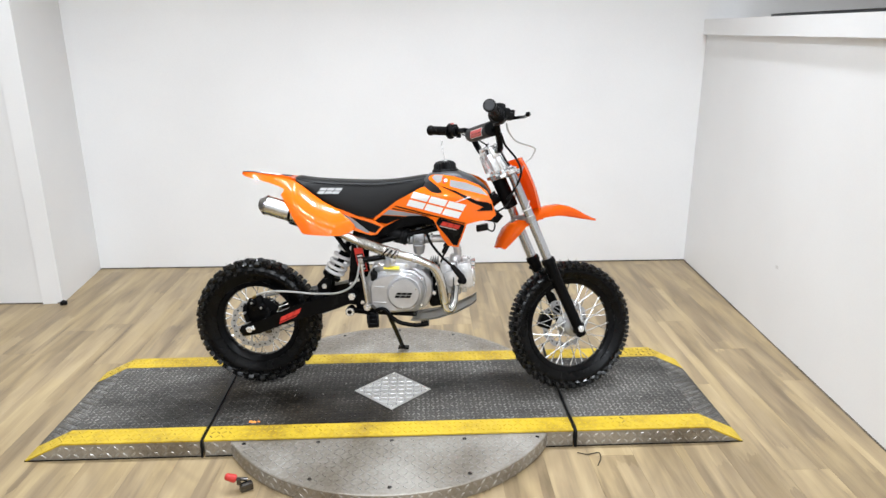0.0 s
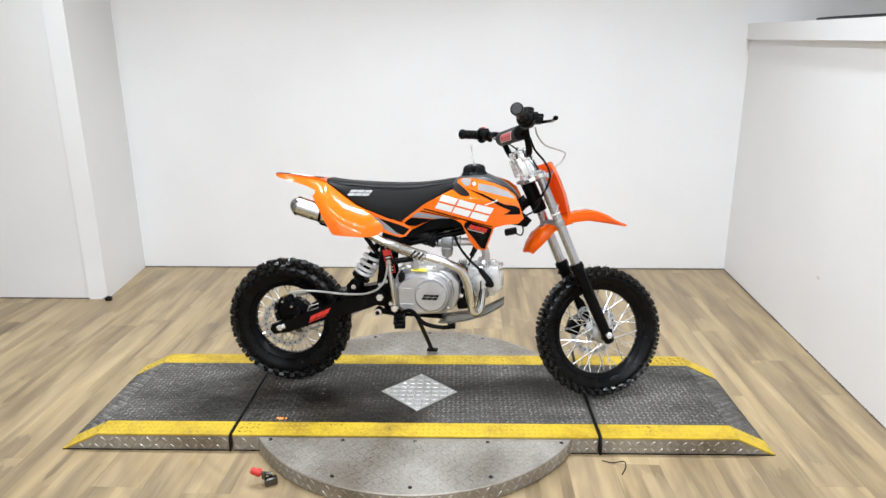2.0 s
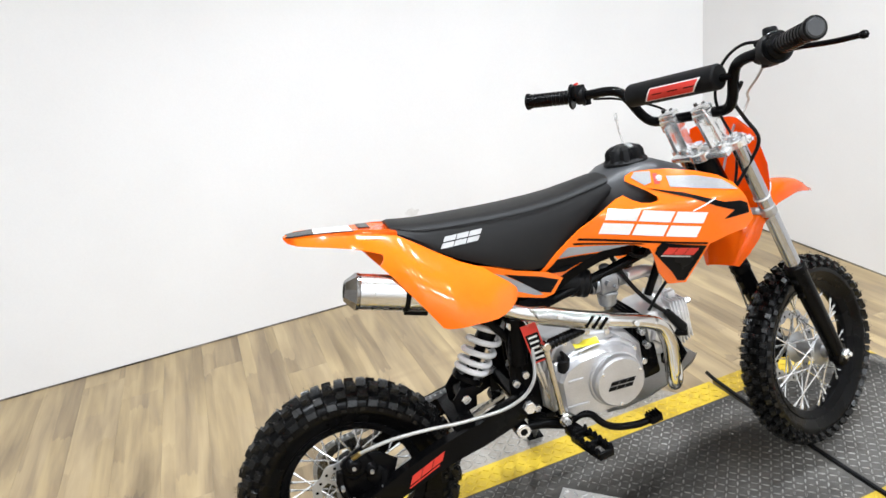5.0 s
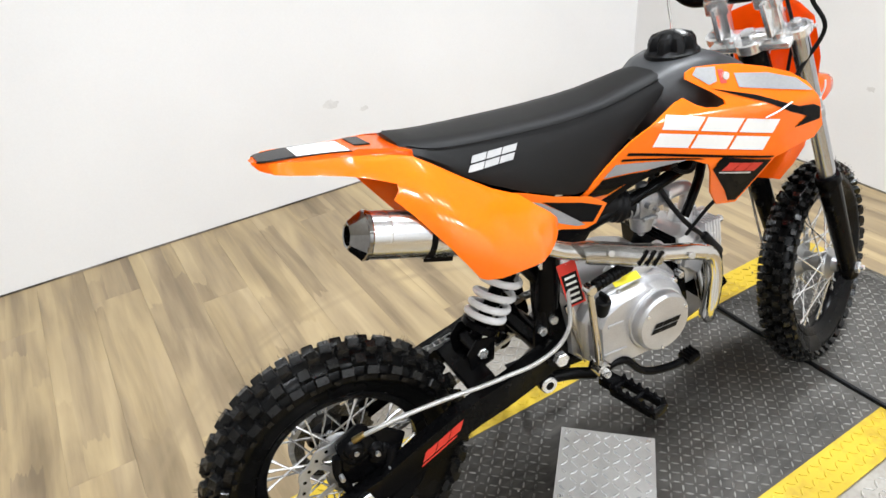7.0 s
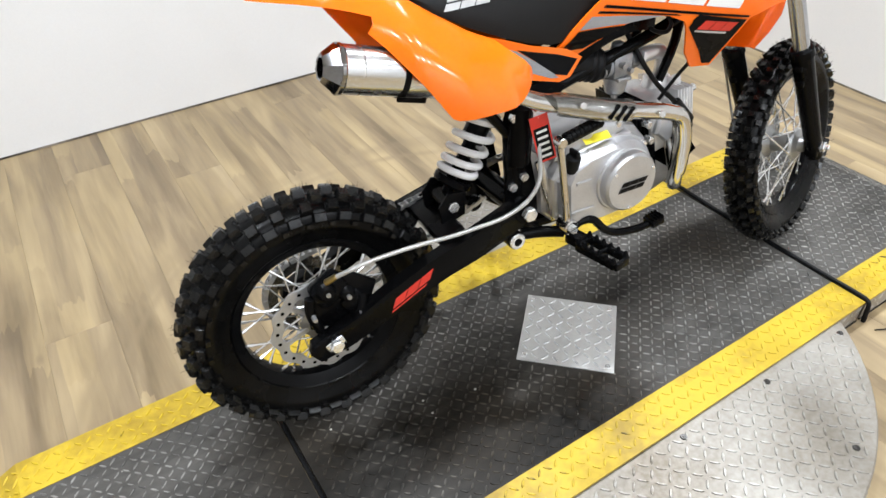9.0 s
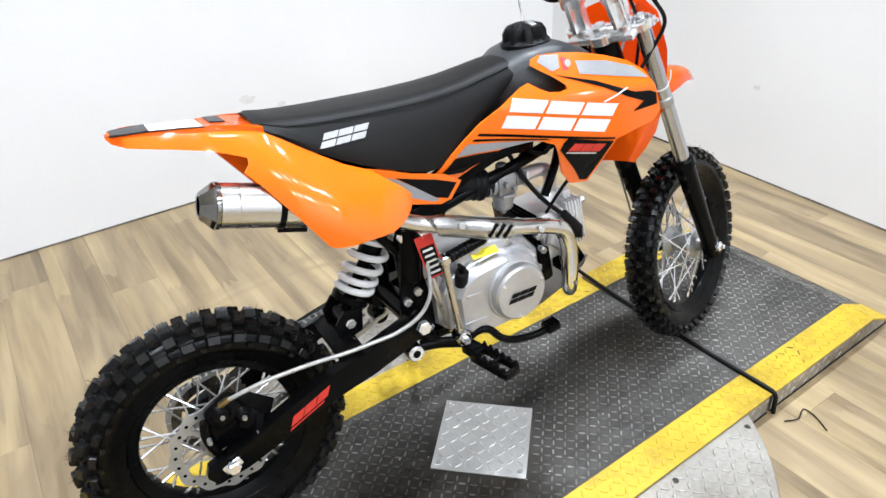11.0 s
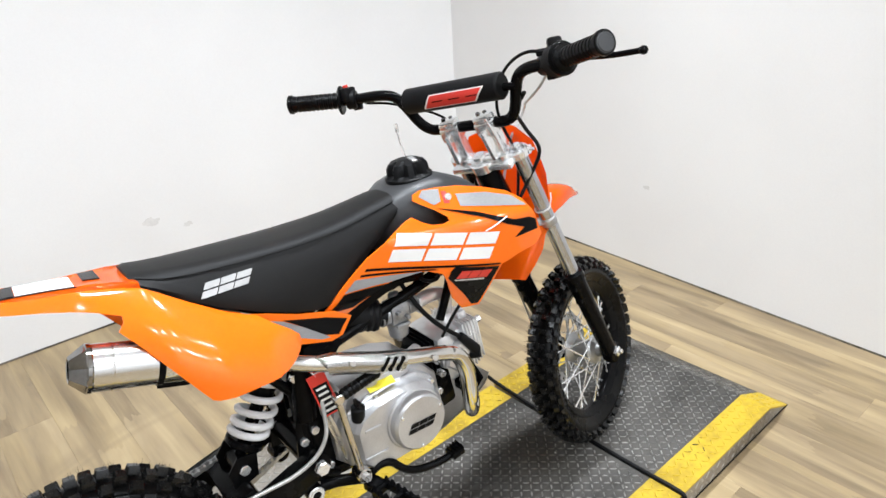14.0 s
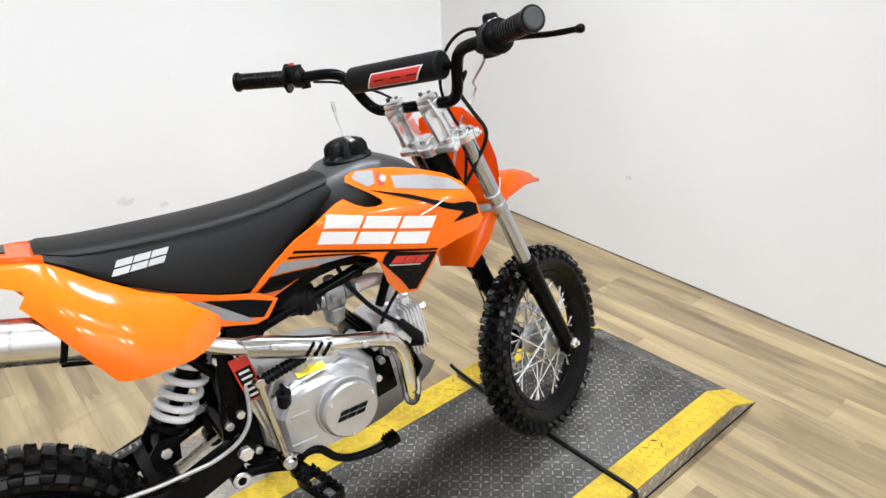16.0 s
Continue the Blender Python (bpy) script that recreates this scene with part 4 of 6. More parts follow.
ARCH = [(0.455, 0.600), (0.50, 0.626), (0.555, 0.655), (0.60, 0.672), (0.645, 0.678), (0.69, 0.668)]
for s in (-1, 1):
    prism(frame_bm, [(x, z + 0.030) for x, z in ARCH] + [(x, z - 0.036) for x, z in reversed(ARCH)], s * 0.060 - 0.004, s * 0.060 + 0.004, 0.002)
cyl(frame_bm, AXIS_AT - AXIS_DIR * 0.135, AXIS_AT - AXIS_DIR * 0.02, 0.026, n=20)
prism(frame_bm, [(0.82, 0.65), (0.90, 0.690), (0.935, 0.66), (0.915, 0.635), (0.88, 0.645)], -0.012, 0.012, 0.003)
frame_bm = mpart("frame", frame_bm, BLACKSATIN, label="black tubular steel frame")
for x, z in ((0.388, 0.548), (0.400, 0.505), (0.392, 0.468), (0.408, 0.430), (0.385, 0.415), (0.425, 0.345)):
    bm = B()
    cyl(bm, (x, -0.072, z), (x, -0.082, z), 0.0085, n=6, bevel=0.001)
    part("bolt", bm, POLISHED, frame_bm)

# shock absorber
S0, S1 = Vector((0.402, -0.012, 0.595)), Vector((0.278, -0.012, 0.396))
sd = (S0 - S1).normalized()
shock = B()
cyl(shock, S1 + sd * 0.015, S0 - sd * 0.02, 0.0125, n=18)
cyl(shock, S1 + sd * 0.115, S0 - sd * 0.028, 0.0215, n=20)
cyl(shock, S1 + sd * 0.030, S1 + sd * 0.045, 0.036, n=24, bevel=0.003)
cyl(shock, S0 - sd * 0.045, S0 - sd * 0.030, 0.036, n=24, bevel=0.003)
cyl(shock, S1 + Vector((0, -0.03, 0)), S1 + Vector((0, 0.03, 0)), 0.016, n=16)
cyl(shock, S0 + Vector((0, -0.03, 0)), S0 + Vector((0, 0.03, 0)), 0.016, n=16)
cyl(shock, S0 + Vector((-0.004, -0.058, -0.14)), S0 + Vector((0.004, -0.058, -0.03)), 0.021, n=20, bevel=0.004)
shock = mpart("shock_absorber", shock, BLACKSATIN, label="black rear shock absorber with a white spring")
bm = B()
u = sd.orthogonal().normalized()
v = sd.cross(u)
turns, a0, a1 = 5.5, 0.050, 0.190
bm_pts = []
for k in range(121):
    f = k / 120
    a = 2 * math.pi * turns * f
    bm_pts.append(S1 + sd * (a0 + (a1 - a0) * (0.55 * f + 0.45 * f * f)) + 0.0325 * (u * math.cos(a) + v * math.sin(a)))
tube(bm, bm_pts, 0.0066, 10, 1)
part("spring", bm, SPRINGWHITE, shock, "white coil spring")
bm = B()
cyl(bm, S1 + Vector((0, -0.032, 0)), S1 + Vector((0, -0.042, 0)), 0.0105, n=6, bevel=0.001)
part("bolt", bm, POLISHED, shock)
for y in (-0.047, 0.023):
    linkage = B()
    prism(linkage, [(0.255, 0.36), (0.30, 0.375), (0.305, 0.42), (0.27, 0.425), (0.25, 0.40)], y - 0.003, y + 0.003, 0.001)
    mpart("shock_mount", linkage, BLACKSATIN)

# engine
CASE = [(0.440, 0.345), (0.436, 0.420), (0.448, 0.455), (0.485, 0.478), (0.54, 0.487), (0.60, 0.487), (0.648, 0.472), (0.680, 0.435), (0.684, 0.385), (0.665, 0.340), (0.625, 0.316), (0.54, 0.308), (0.47, 0.316)]
engine = B()
prism(engine, CASE, -0.085, 0.055, 0.012)
engine = mpart("engine", engine, CASTALU, label="silver air-cooled single-cylinder engine")
COVER = [(0.452, 0.345), (0.447, 0.425), (0.462, 0.452), (0.50, 0.470), (0.56, 0.480), (0.618, 0.474), (0.652, 0.45), (0.664, 0.40), (0.652, 0.350), (0.62, 0.324), (0.54, 0.318), (0.478, 0.322)]
bm = B()
rings = []
for y, f in ((-0.084, 1.0), (-0.106, 1.0), (-0.110, 0.97), (-0.112, 0.93), (-0.130, 0.88), (-0.138, 0.82)):
    rings.append([(0.556 + (x - 0.556) * f, y, 0.398 + (z - 0.398) * f) for x, z in COVER])
loft(bm, rings_of(bm, rings))
lathe(bm, [(0.073, 0.0), (0.070, 0.020), (0.0605, 0.033), (0.058, 0.034), (0.0, 0.034)], 48, Matrix.Translation((0.585, -0.108, 0.401)) @ Matrix.Rotation(radians(90), 4, "X"))
case_cover = part("clutch_cover", bm, CASTALU, engine, "silver cast clutch cover", smooth=22)
bm = B()
prism(bm, [(0.45, 0.455), (0.468, 0.492), (0.53, 0.500), (0.585, 0.500), (0.61, 0.48), (0.55, 0.46)], -0.105, -0.03, 0.008)
part("upper_case", bm, CASTALU, engine)
CC = Vector((0.585, -0.140, 0.401))
bm = B()
lathe(bm, [(0.0575, 0), (0.0575, 0.014), (0.056, 0.0175), (0.0535, 0.0195), (0.052, 0.0215), (0.030, 0.0225), (0, 0.023)], 56, Matrix.Translation(CC) @ Matrix.Rotation(radians(90), 4, "X"))
part("round_cap", bm, CASTALU, case_cover, "round bright clutch cap")
for a in (25, 145, 265):
    bm = B()
    x, z = CC.x + 0.0485 * math.cos(radians(a)), CC.z + 0.0485 * math.sin(radians(a))
    cyl(bm, (x, CC.y - 0.018, z), (x, CC.y - 0.0245, z), 0.0032, n=10)
    part("bolt", bm, POLISHED, case_cover)
for x, z in ((0.464, 0.352), (0.52, 0.464), (0.645, 0.445), (0.645, 0.350), (0.55, 0.328)):
    bm = B()
    cyl(bm, (x, -0.104, z), (x, -0.118, z), 0.006, n=6, bevel=0.001)
    part("bolt", bm, POLISHED, case_cover)


def slant_mark(owner, material, x, z, width, height, lean, depth, lift, slit=True, drop=0.0, label=""):
    """A slanted three-block mark, each block split by a thin slit."""
    w = width / 3
    for k in range(3):
        for lo, hi in (((0.0, 0.44), (0.56, 1.0)) if slit else ((0.0, 1.0),)):
            x0, x1 = x + k * w, x + (k + 0.92) * w
            quad = [(x0 + lean * lo, z - drop * k + height * lo), (x1 + lean * lo, z - drop * (k + 0.92) + height * lo), (x1 + lean * hi, z - drop * (k + 0.92) + height * hi), (x0 + lean * hi, z - drop * k + height * hi)]
            g = B()
            shell(g, quad, depth, 0.0008, 0.008, lift)
            part("graphic", g, material, owner, label)


slant_mark(engine, BLACKPLASTIC, 0.553, 0.389, 0.056, 0.019, 0.010, lambda x, z: -0.1625, 0.0016, label="black slanted mark")
for z, x0, x1 in ((0.420, 0.478, 0.512), (0.362, 0.470, 0.520)):
    bm = B()
    box(bm, ((x0 + x1) / 2, -0.1385, z), (x1 - x0, 0.004, 0.007), None, 0.0015)
    part("rib", bm, CASTALU, case_cover)
bm = B()
prism(bm, [(0.418, 0.462), (0.432, 0.470), (0.470, 0.340), (0.458, 0.330)], -0.100, -0.094, 0.001)
part("mount_strut", bm, BRUSHED, engine, "bright engine mounting strut")
bm = B()
cyl(bm, (0.520, -0.095, 0.490), (0.520, -0.105, 0.516), 0.017, 0.013, 18, 0.003)
part("upper_boss", bm, CASTALU, engine)
bm = B()
cyl(bm, (0.632, -0.05, 0.470), (0.648, -0.075, 0.500), 0.016, 0.014, 18, 0.003)
part("breather_boss", bm, CASTALU, engine)
for x, z in ((0.492, 0.500), (0.545, 0.512), (0.590, 0.500)):
    bm = B()
    cyl(bm, (x, -0.098, z - 0.006), (x, -0.108, z - 0.006), 0.007, n=6, bevel=0.001)
    part("bolt", bm, POLISHED, engine)
for x, z in ((0.690, 0.455), (0.700, 0.420), (0.688, 0.385)):
    bm = B()
    cyl(bm, (x, -0.060, z), (x, -0.078, z), 0.0075, n=12, bevel=0.001)
    part("bolt", bm, POLISHED, engine)
bm = B()
rings = []
for x, z, w in ((0.600, 0.268, 0.055), (0.640, 0.270, 0.062), (0.700, 0.281, 0.064), (0.770, 0.304, 0.062), (0.825, 0.334, 0.056), (0.842, 0.348, 0.048)):
    rings.append([bm.verts.new((x, y, z + lift)) for y, lift in ((-w, 0.010), (-w * 0.93, 0.001), (0, 0), (w * 0.93, 0.001), (w, 0.010))])
loft(bm, rings, closed=False)
bmesh.ops.solidify(bm, geom=bm.faces[:], thickness=0.0025)
part("skid_plate", bm, SKIDSTEEL, engine, "dull steel skid plate under the cylinder", smooth=40)
# oil filler, label and fins
bm = B()
cyl(bm, (0.476, -0.122, 0.440), (0.476, -0.130, 0.474), 0.0125, 0.0135, 16, 0.003)
box(bm, (0.476, -0.131, 0.480), (0.007, 0.024, 0.012), None, 0.002)
part("oil_filler_cap", bm, BLACKPLASTIC, engine)
bm = B()
box(bm, (0.537, -0.106, 0.4885), (0.056, 0.030, 0.0012), Matrix.Rotation(radians(30), 3, "X"))
part("label", bm, YELLOWLABEL, engine, "small yellow sticker")
cyl_dir = Vector((math.cos(radians(9)), 0, math.sin(radians(9))))
cyl_turn = Matrix.Rotation(radians(-9), 3, "Y")
C0 = Vector((0.675, 0, 0.425))
barrel = B()
box(barrel, (0.700, -0.008, 0.372), (0.070, 0.105, 0.085), cyl_turn, 0.010)
cyl(barrel, C0, C0 + cyl_dir * 0.08, 0.044, n=28)
part("cylinder", barrel, BLACKSATIN, engine, "cylinder barrel")
for k in range(4):
    bm = B()
    box(bm, C0 + cyl_dir * (0.003 + 0.0088 * k), (0.0026, 0.124, 0.134), cyl_turn, 0.0008)
    part("fin", bm, BLACKSATIN, engine)
head = B()
H0 = C0 + cyl_dir * 0.038
box(head, H0 + cyl_dir * 0.032, (0.066, 0.118, 0.118), cyl_turn, 0.016)
box(head, H0 + cyl_dir * 0.088, (0.060, 0.100, 0.100), cyl_turn, 0.016)
for k in range(6):
    bm = B()
    box(bm, H0 + cyl_dir * (0.070 + 0.0085 * k), (0.0030, 0.116 - 0.003 * k, 0.118 - 0.004 * k), cyl_turn, 0.001)
    part("fin", bm, HEADALU, engine)
side_c = H0 + cyl_dir * 0.040
lathe(head, [(0.036, 0.052), (0.036, 0.064), (0.031, 0.070), (0.012, 0.072), (0, 0.072)], 6, Matrix.Translation(side_c) @ Matrix.Rotation(radians(90), 4, "X") @ pose(0, 0, 0, 0, 0, 20))
cyl(head, H0 + cyl_dir * 0.110, H0 + cyl_dir * 0.124, 0.040, n=28, bevel=0.006)
for z in (0.058, -0.058):
    cyl(head, H0 + cyl_dir * 0.050 + Vector((0, 0, z * 0.8)), H0 + cyl_dir * 0.052 + Vector((0, 0, z * 1.32)), 0.026, 0.022, 18, 0.004)
    box(head, H0 + cyl_dir * 0.086 + Vector((0, -0.020, z)), (0.020, 0.016, 0.022), cyl_turn, 0.004)
head = part("cylinder_head", head, HEADALU, engine, "silver finned cylinder head")
for sy, sz in ((-1, 1), (-1, -1), (1, 1), (1, -1)):
    bm = B()
    p = H0 + cyl_dir * 0.110 + Vector((0, sy * 0.036, sz * 0.036))
    cyl(bm, p, p + cyl_dir * 0.014, 0.0075, n=6, bevel=0.001)
    part("acorn_nut", bm, POLISHED, head)
bm = B()
loft(bm, rings_of(bm, [[(x, y, z) for y, z in ((-0.030, 0.450), (-0.090, 0.442), (-0.132, 0.410), (-0.088, 0.345), (-0.030, 0.345))] for x in (0.757, 0.761)]))
part("guard_plate", bm, BLACKSATIN, engine, "black plate between pipe and cylinder head", smooth=20)
bm = B()
tube(bm, [(0.652, -0.030, 0.632), (0.660, -0.055, 0.600), (0.680, -0.068, 0.562), (0.715, -0.072, 0.520), (0.760, -0.074, 0.480)], 0.0048, 10, 5)
cyl(bm, (0.752, -0.074, 0.489), (0.792, -0.074, 0.440), 0.0090, 0.0120, 14, 0.002)
cyl(bm, (0.800, -0.078, 0.433), (0.765, -0.050, 0.428), 0.0125, 0.0115, 14, 0.003)
mpart("spark_plug_lead", bm, BLACKPLASTIC, label="black spark plug lead and cap")
# carburettor and intake
bm = B()
tube(bm, [(0.772, 0.0, 0.500), (0.766, -0.012, 0.548), (0.735, -0.030, 0.577), (0.678, -0.038, 0.580)], 0.0145, 14, 5)
box(bm, (0.675, -0.038, 0.580), (0.006, 0.052, 0.034), None, 0.002)
part("intake_pipe", bm, HEADALU, engine)
bm = B()
box(bm, (0.600, -0.040, 0.583), (0.044, 0.044, 0.046), None, 0.008)
cyl(bm, (0.600, -0.040, 0.562), (0.600, -0.040, 0.528), 0.023, 0.019, 20, 0.004)
cyl(bm, (0.600, -0.040, 0.600), (0.600, -0.040, 0.622), 0.014, 0.012, 16, 0.003)
cyl(bm, (0.578, -0.040, 0.583), (0.560, -0.040, 0.582), 0.021, n=18)
cyl(bm, (0.622, -0.040, 0.583), (0.640, -0.038, 0.583), 0.017, n=18)
cyl(bm, (0.592, -0.062, 0.588), (0.592, -0.074, 0.588), 0.006, n=10)
cyl(bm, (0.610, -0.062, 0.576), (0.610, -0.072, 0.576), 0.0045, n=10)
box(bm, (0.600, -0.064, 0.560), (0.030, 0.006, 0.008), None, 0.002)
cyl(bm, (0.600, -0.040, 0.526), (0.600, -0.040, 0.518), 0.006, n=8)
bmesh.ops.translate(bm, verts=bm.verts, vec=(0.030, 0, -0.004))
mpart("carburettor", bm, CARBALU, label="silver carburettor")
bm = B()
lathe(bm, [(0.0, 0.0), (0.023, 0.0), (0.023, 0.012), (0.030, 0.016), (0.032, 0.022), (0.030, 0.028), (0.032, 0.034), (0.030, 0.040), (0.033, 0.048), (0.033, 0.082), (0.026, 0.090), (0.0, 0.092)], 28, Matrix.Translation((0.574, -0.040, 0.583)) @ along((0.574, -0.040, 0.583), (0.490, -0.020, 0.606)).to_4x4())
bmesh.ops.translate(bm, verts=bm.verts, vec=(0.030, 0, -0.004))
mpart("air_filter_boot", bm, BLACKPLASTIC, label="black ribbed rubber air filter boot")
bm = B()
tube(bm, [(0.668, -0.045, 0.655), (0.685, -0.066, 0.634), (0.710, -0.072, 0.628), (0.722, -0.068, 0.640), (0.720, -0.055, 0.656)], 0.004, 8, 5)
tube(bm, [(0.742, -0.108, 0.580), (0.728, -0.09, 0.545), (0.712, -0.07, 0.500)], 0.0035, 8, 5)
mpart("wire", bm, BLACKPLASTIC)
bm = B()
box(bm, (0.860, -0.01, 0.618), (0.045, 0.035, 0.022), Matrix.Rotation(radians(-12), 3, "Y"), 0.004)
tube(bm, [(0.875, -0.02, 0.615), (0.898, -0.035, 0.610), (0.905, -0.035, 0.632), (0.895, -0.03, 0.655)], 0.0028, 8, 5)
mpart("horn_bracket", bm, BLACKPLASTIC)

# kick starter
bm = B()
tube(bm, [(0.455, -0.146, 0.350), (0.448, -0.149, 0.40), (0.440, -0.149, 0.46), (0.434, -0.147, 0.515)], 0.0066, 12, 4, ([0, 0.15, 1], [1.35, 0.95, 1.0]))
cyl(bm, (0.455, -0.130, 0.350), (0.455, -0.162, 0.350), 0.014, n=16, bevel=0.002)
cyl(bm, (0.434, -0.137, 0.518), (0.434, -0.157, 0.518), 0.0098, n=16, bevel=0.002)
kick = mpart("kick_starter", bm, CHROME, label="folded steel kick starter")
bm = B()
prof = [(0, 0), (0.0095, 0)]
for k in range(9):
    prof += [(0.0095, 0.002 + 0.0085 * k), (0.0112, 0.003 + 0.0085 * k), (0.0112, 0.007 + 0.0085 * k), (0.0095, 0.008 + 0.0085 * k)]
lathe(bm, prof + [(0.0095, 0.079), (0, 0.079)], 18, Matrix.Translation((0.442, -0.147, 0.520)) @ along((0.442, -0.147, 0.520), (0.520, -0.141, 0.532)).to_4x4())
part("pedal_rubber", bm, RUBBER, kick)
bm = B()
cyl(bm, (0.455, -0.162, 0.350), (0.455, -0.170, 0.350), 0.008, n=6)
part("bolt", bm, POLISHED, kick)

# exhaust
PIPE = [(0.766, -0.050, 0.420), (0.763, -0.072, 0.380), (0.758, -0.090, 0.346), (0.745, -0.104, 0.329), (0.732, -0.116, 0.345), (0.723, -0.128, 0.395), (0.713, -0.138, 0.450), (0.690, -0.147, 0.497), (0.650, -0.153, 0.520), (0.575, -0.151, 0.541), (0.48, -0.136, 0.566), (0.40, -0.122, 0.590), (0.34, -0.116, 0.622)]
bm = B()
tube(bm, PIPE, 0.0148, 18, 6)
exhaust = mpart("exhaust_pipe", bm, CHROME, label="polished steel exhaust header pipe")
bm = B()
tube(bm, [(0.660, -0.155, 0.518), (0.694, -0.149, 0.496), (0.717, -0.140, 0.450), (0.727, -0.130, 0.395), (0.734, -0.118, 0.350)], 0.0148, 16, 6, ([0, 0.08, 0.92, 1], [0.6, 1, 1, 0.6]))
part("pipe_guard", bm, CHROME, exhaust, "polished guard along the pipe")
bm = B()
sh = [(0.425, -0.134, 0.583), (0.48, -0.141, 0.566), (0.52, -0.150, 0.554), (0.565, -0.155, 0.543)]
rings = []
for i, p in enumerate(spline(sh, 4)):
    ring_pts = []
    for k in range(9):
        a = radians(-60 + 165 * k / 8)
        r = 0.0190
        ring_pts.append(bm.verts.new(p + Vector((0.3 * r * math.sin(a), -r * math.cos(a), r * math.sin(a))) + Vector((-0.022 * (k / 8 - 0.3) if i == 0 else 0, 0, 0))))
    rings.append(ring_pts)
loft(bm, rings, closed=False)
bmesh.ops.solidify(bm, geom=bm.faces[:], thickness=0.0015)
shield = part("heat_shield", bm, CHROME, exhaust, "polished heat shield with dark slots")
for k in range(3):
    bm = B()
    p = Vector((0.524 + 0.014 * k, -0.1690 - 0.0018 * k, 0.5560 - 0.0045 * k))
    box(bm, p, (0.005, 0.004, 0.028), Matrix.Rotation(radians(42), 3, "Y") @ Matrix.Rotation(radians(-12), 3, "Z"))
    part("slot", bm, BLACKSATIN, shield)
for p in ((0.468, -0.157, 0.577), (0.625, -0.171, 0.528)):
    bm = B()
    cyl(bm, p, Vector(p) + Vector((-0.001, -0.005, 0.001)), 0.0062, n=12, bevel=0.001)
    part("bolt", bm, BRUSHED, shield)
M0, M1 = Vector((0.0587, -0.0995, 0.7135)), Vector((0.355, -0.106, 0.632))
md = (M1 - M0).normalized()
mat_m = Matrix.Translation(M0) @ along(M0, M1).to_4x4()
bm = B()
lathe(bm, [(0.031, 0.032), (0.0345, 0.035), (0.0345, 0.225), (0.031, 0.240), (0.018, 0.285), (0.0155, 0.293)], 40, mat_m)
muffler = part("muffler", bm, BRUSHED, exhaust, "brushed steel muffler can")
bm = B()
lathe(bm, [(0.0145, 0.020), (0.0150, 0.009), (0.0180, 0.008), (0.0205, 0.010), (0.0352, 0.029), (0.0358, 0.031), (0.0356, 0.036), (0.0345, 0.038)], 8, mat_m @ pose(0, 0, 0, 0, 0, 22.5))
lathe(bm, [(0.0335, 0.0285), (0.0358, 0.030), (0.0358, 0.035), (0.0345, 0.037)], 40, mat_m)
part("end_cap", bm, DARKCHROME, muffler, "dark faceted conical end cap", smooth=20)
bm = B()
lathe(bm, [(0.0, 0.026), (0.0142, 0.026), (0.0142, 0.010)], 24, mat_m)
part("outlet", bm, BLACKSATIN, muffler)
for h in (0.060,):
    bm = B()
    lathe(bm, [(0.0344, h), (0.0349, h + 0.001), (0.0349, h + 0.003), (0.0344, h + 0.004)], 40, mat_m)
    part("band", bm, CHROME, muffler)
bm = B()
lathe(bm, [(0.0344, 0.122), (0.0363, 0.123), (0.0363, 0.131), (0.0344, 0.132)], 40, mat_m)
under = M0 + md * 0.140 + Vector((0.0, -0.006, -0.0375))
box(bm, under, (0.048, 0.012, 0.004), along(Vector((0, 0, 0)), md).to_3x3() @ Matrix.Rotation(radians(90), 3, "Y"), 0.002)
part("clamp_band", bm, BLACKSATIN, muffler)

# foot pegs, brake pedal, shift lever, stand
for s in (-1, 1):
    bm = B()
    tube(bm, [(0.395, s * 0.088, 0.318), (0.43, s * 0.10, 0.318), (0.465, s * 0.125, 0.320)], 0.011, 12, 4)
    cyl(bm, (0.380, s * 0.060, 0.313), (0.380, s * 0.098, 0.313), 0.017, n=20, bevel=0.003)
    bracket = mpart("peg_bracket", bm, BLACKSATIN)
    bm = B()
    cyl(bm, (0.380, s * 0.097, 0.313), (0.380, s * 0.102, 0.313), 0.0165, n=20, bevel=0.002)
    part("washer", bm, POLISHED, bracket)
    bm = B()
    cyl(bm, (0.380, s * 0.102, 0.313), (0.380, s * 0.1025, 0.313), 0.008, n=14)
    part("hole", bm, BLACKSATIN, bracket)
    bm = B()
    q = Matrix.Rotation(radians(-s * 12), 3, "Z")
    base, tip = Vector((0.470, s * 0.140, 0.318)), Vector((0.492, s * 0.262, 0.316))
    box(bm, base.lerp(tip, 0.12), (0.030, 0.035, 0.020), q, 0.004)
    for off in (-0.016, 0.016):
        box(bm, base.lerp(tip, 0.58) + q @ Vector((off, 0, 0)), (0.0065, 0.086, 0.018), q, 0.001)
    for k in range(3):
        box(bm, base.lerp(tip, 0.28 + 0.34 * k), (0.034, 0.007, 0.015), q, 0.001)
    for k in range(6):
        for off in (-0.016, 0.016):
            p = base.lerp(tip, 0.25 + 0.134 * k) + q @ Vector((off, 0, 0))
            cyl(bm, p + Vector((0, 0, 0.006)), p + Vector((0, 0, 0.016)), 0.0062, 0.0026, 6)
    mpart("foot_peg", bm, BLACKSATIN, label="black serrated foot peg")
bm = B()
tube(bm, [(0.445, -0.110, 0.322), (0.470, -0.128, 0.322), (0.495, -0.136, 0.338), (0.520, -0.140, 0.334), (0.545, -0.142, 0.306), (0.575, -0.144, 0.290), (0.62, -0.147, 0.284), (0.650, -0.148, 0.286)], 0.0078, 12, 5)
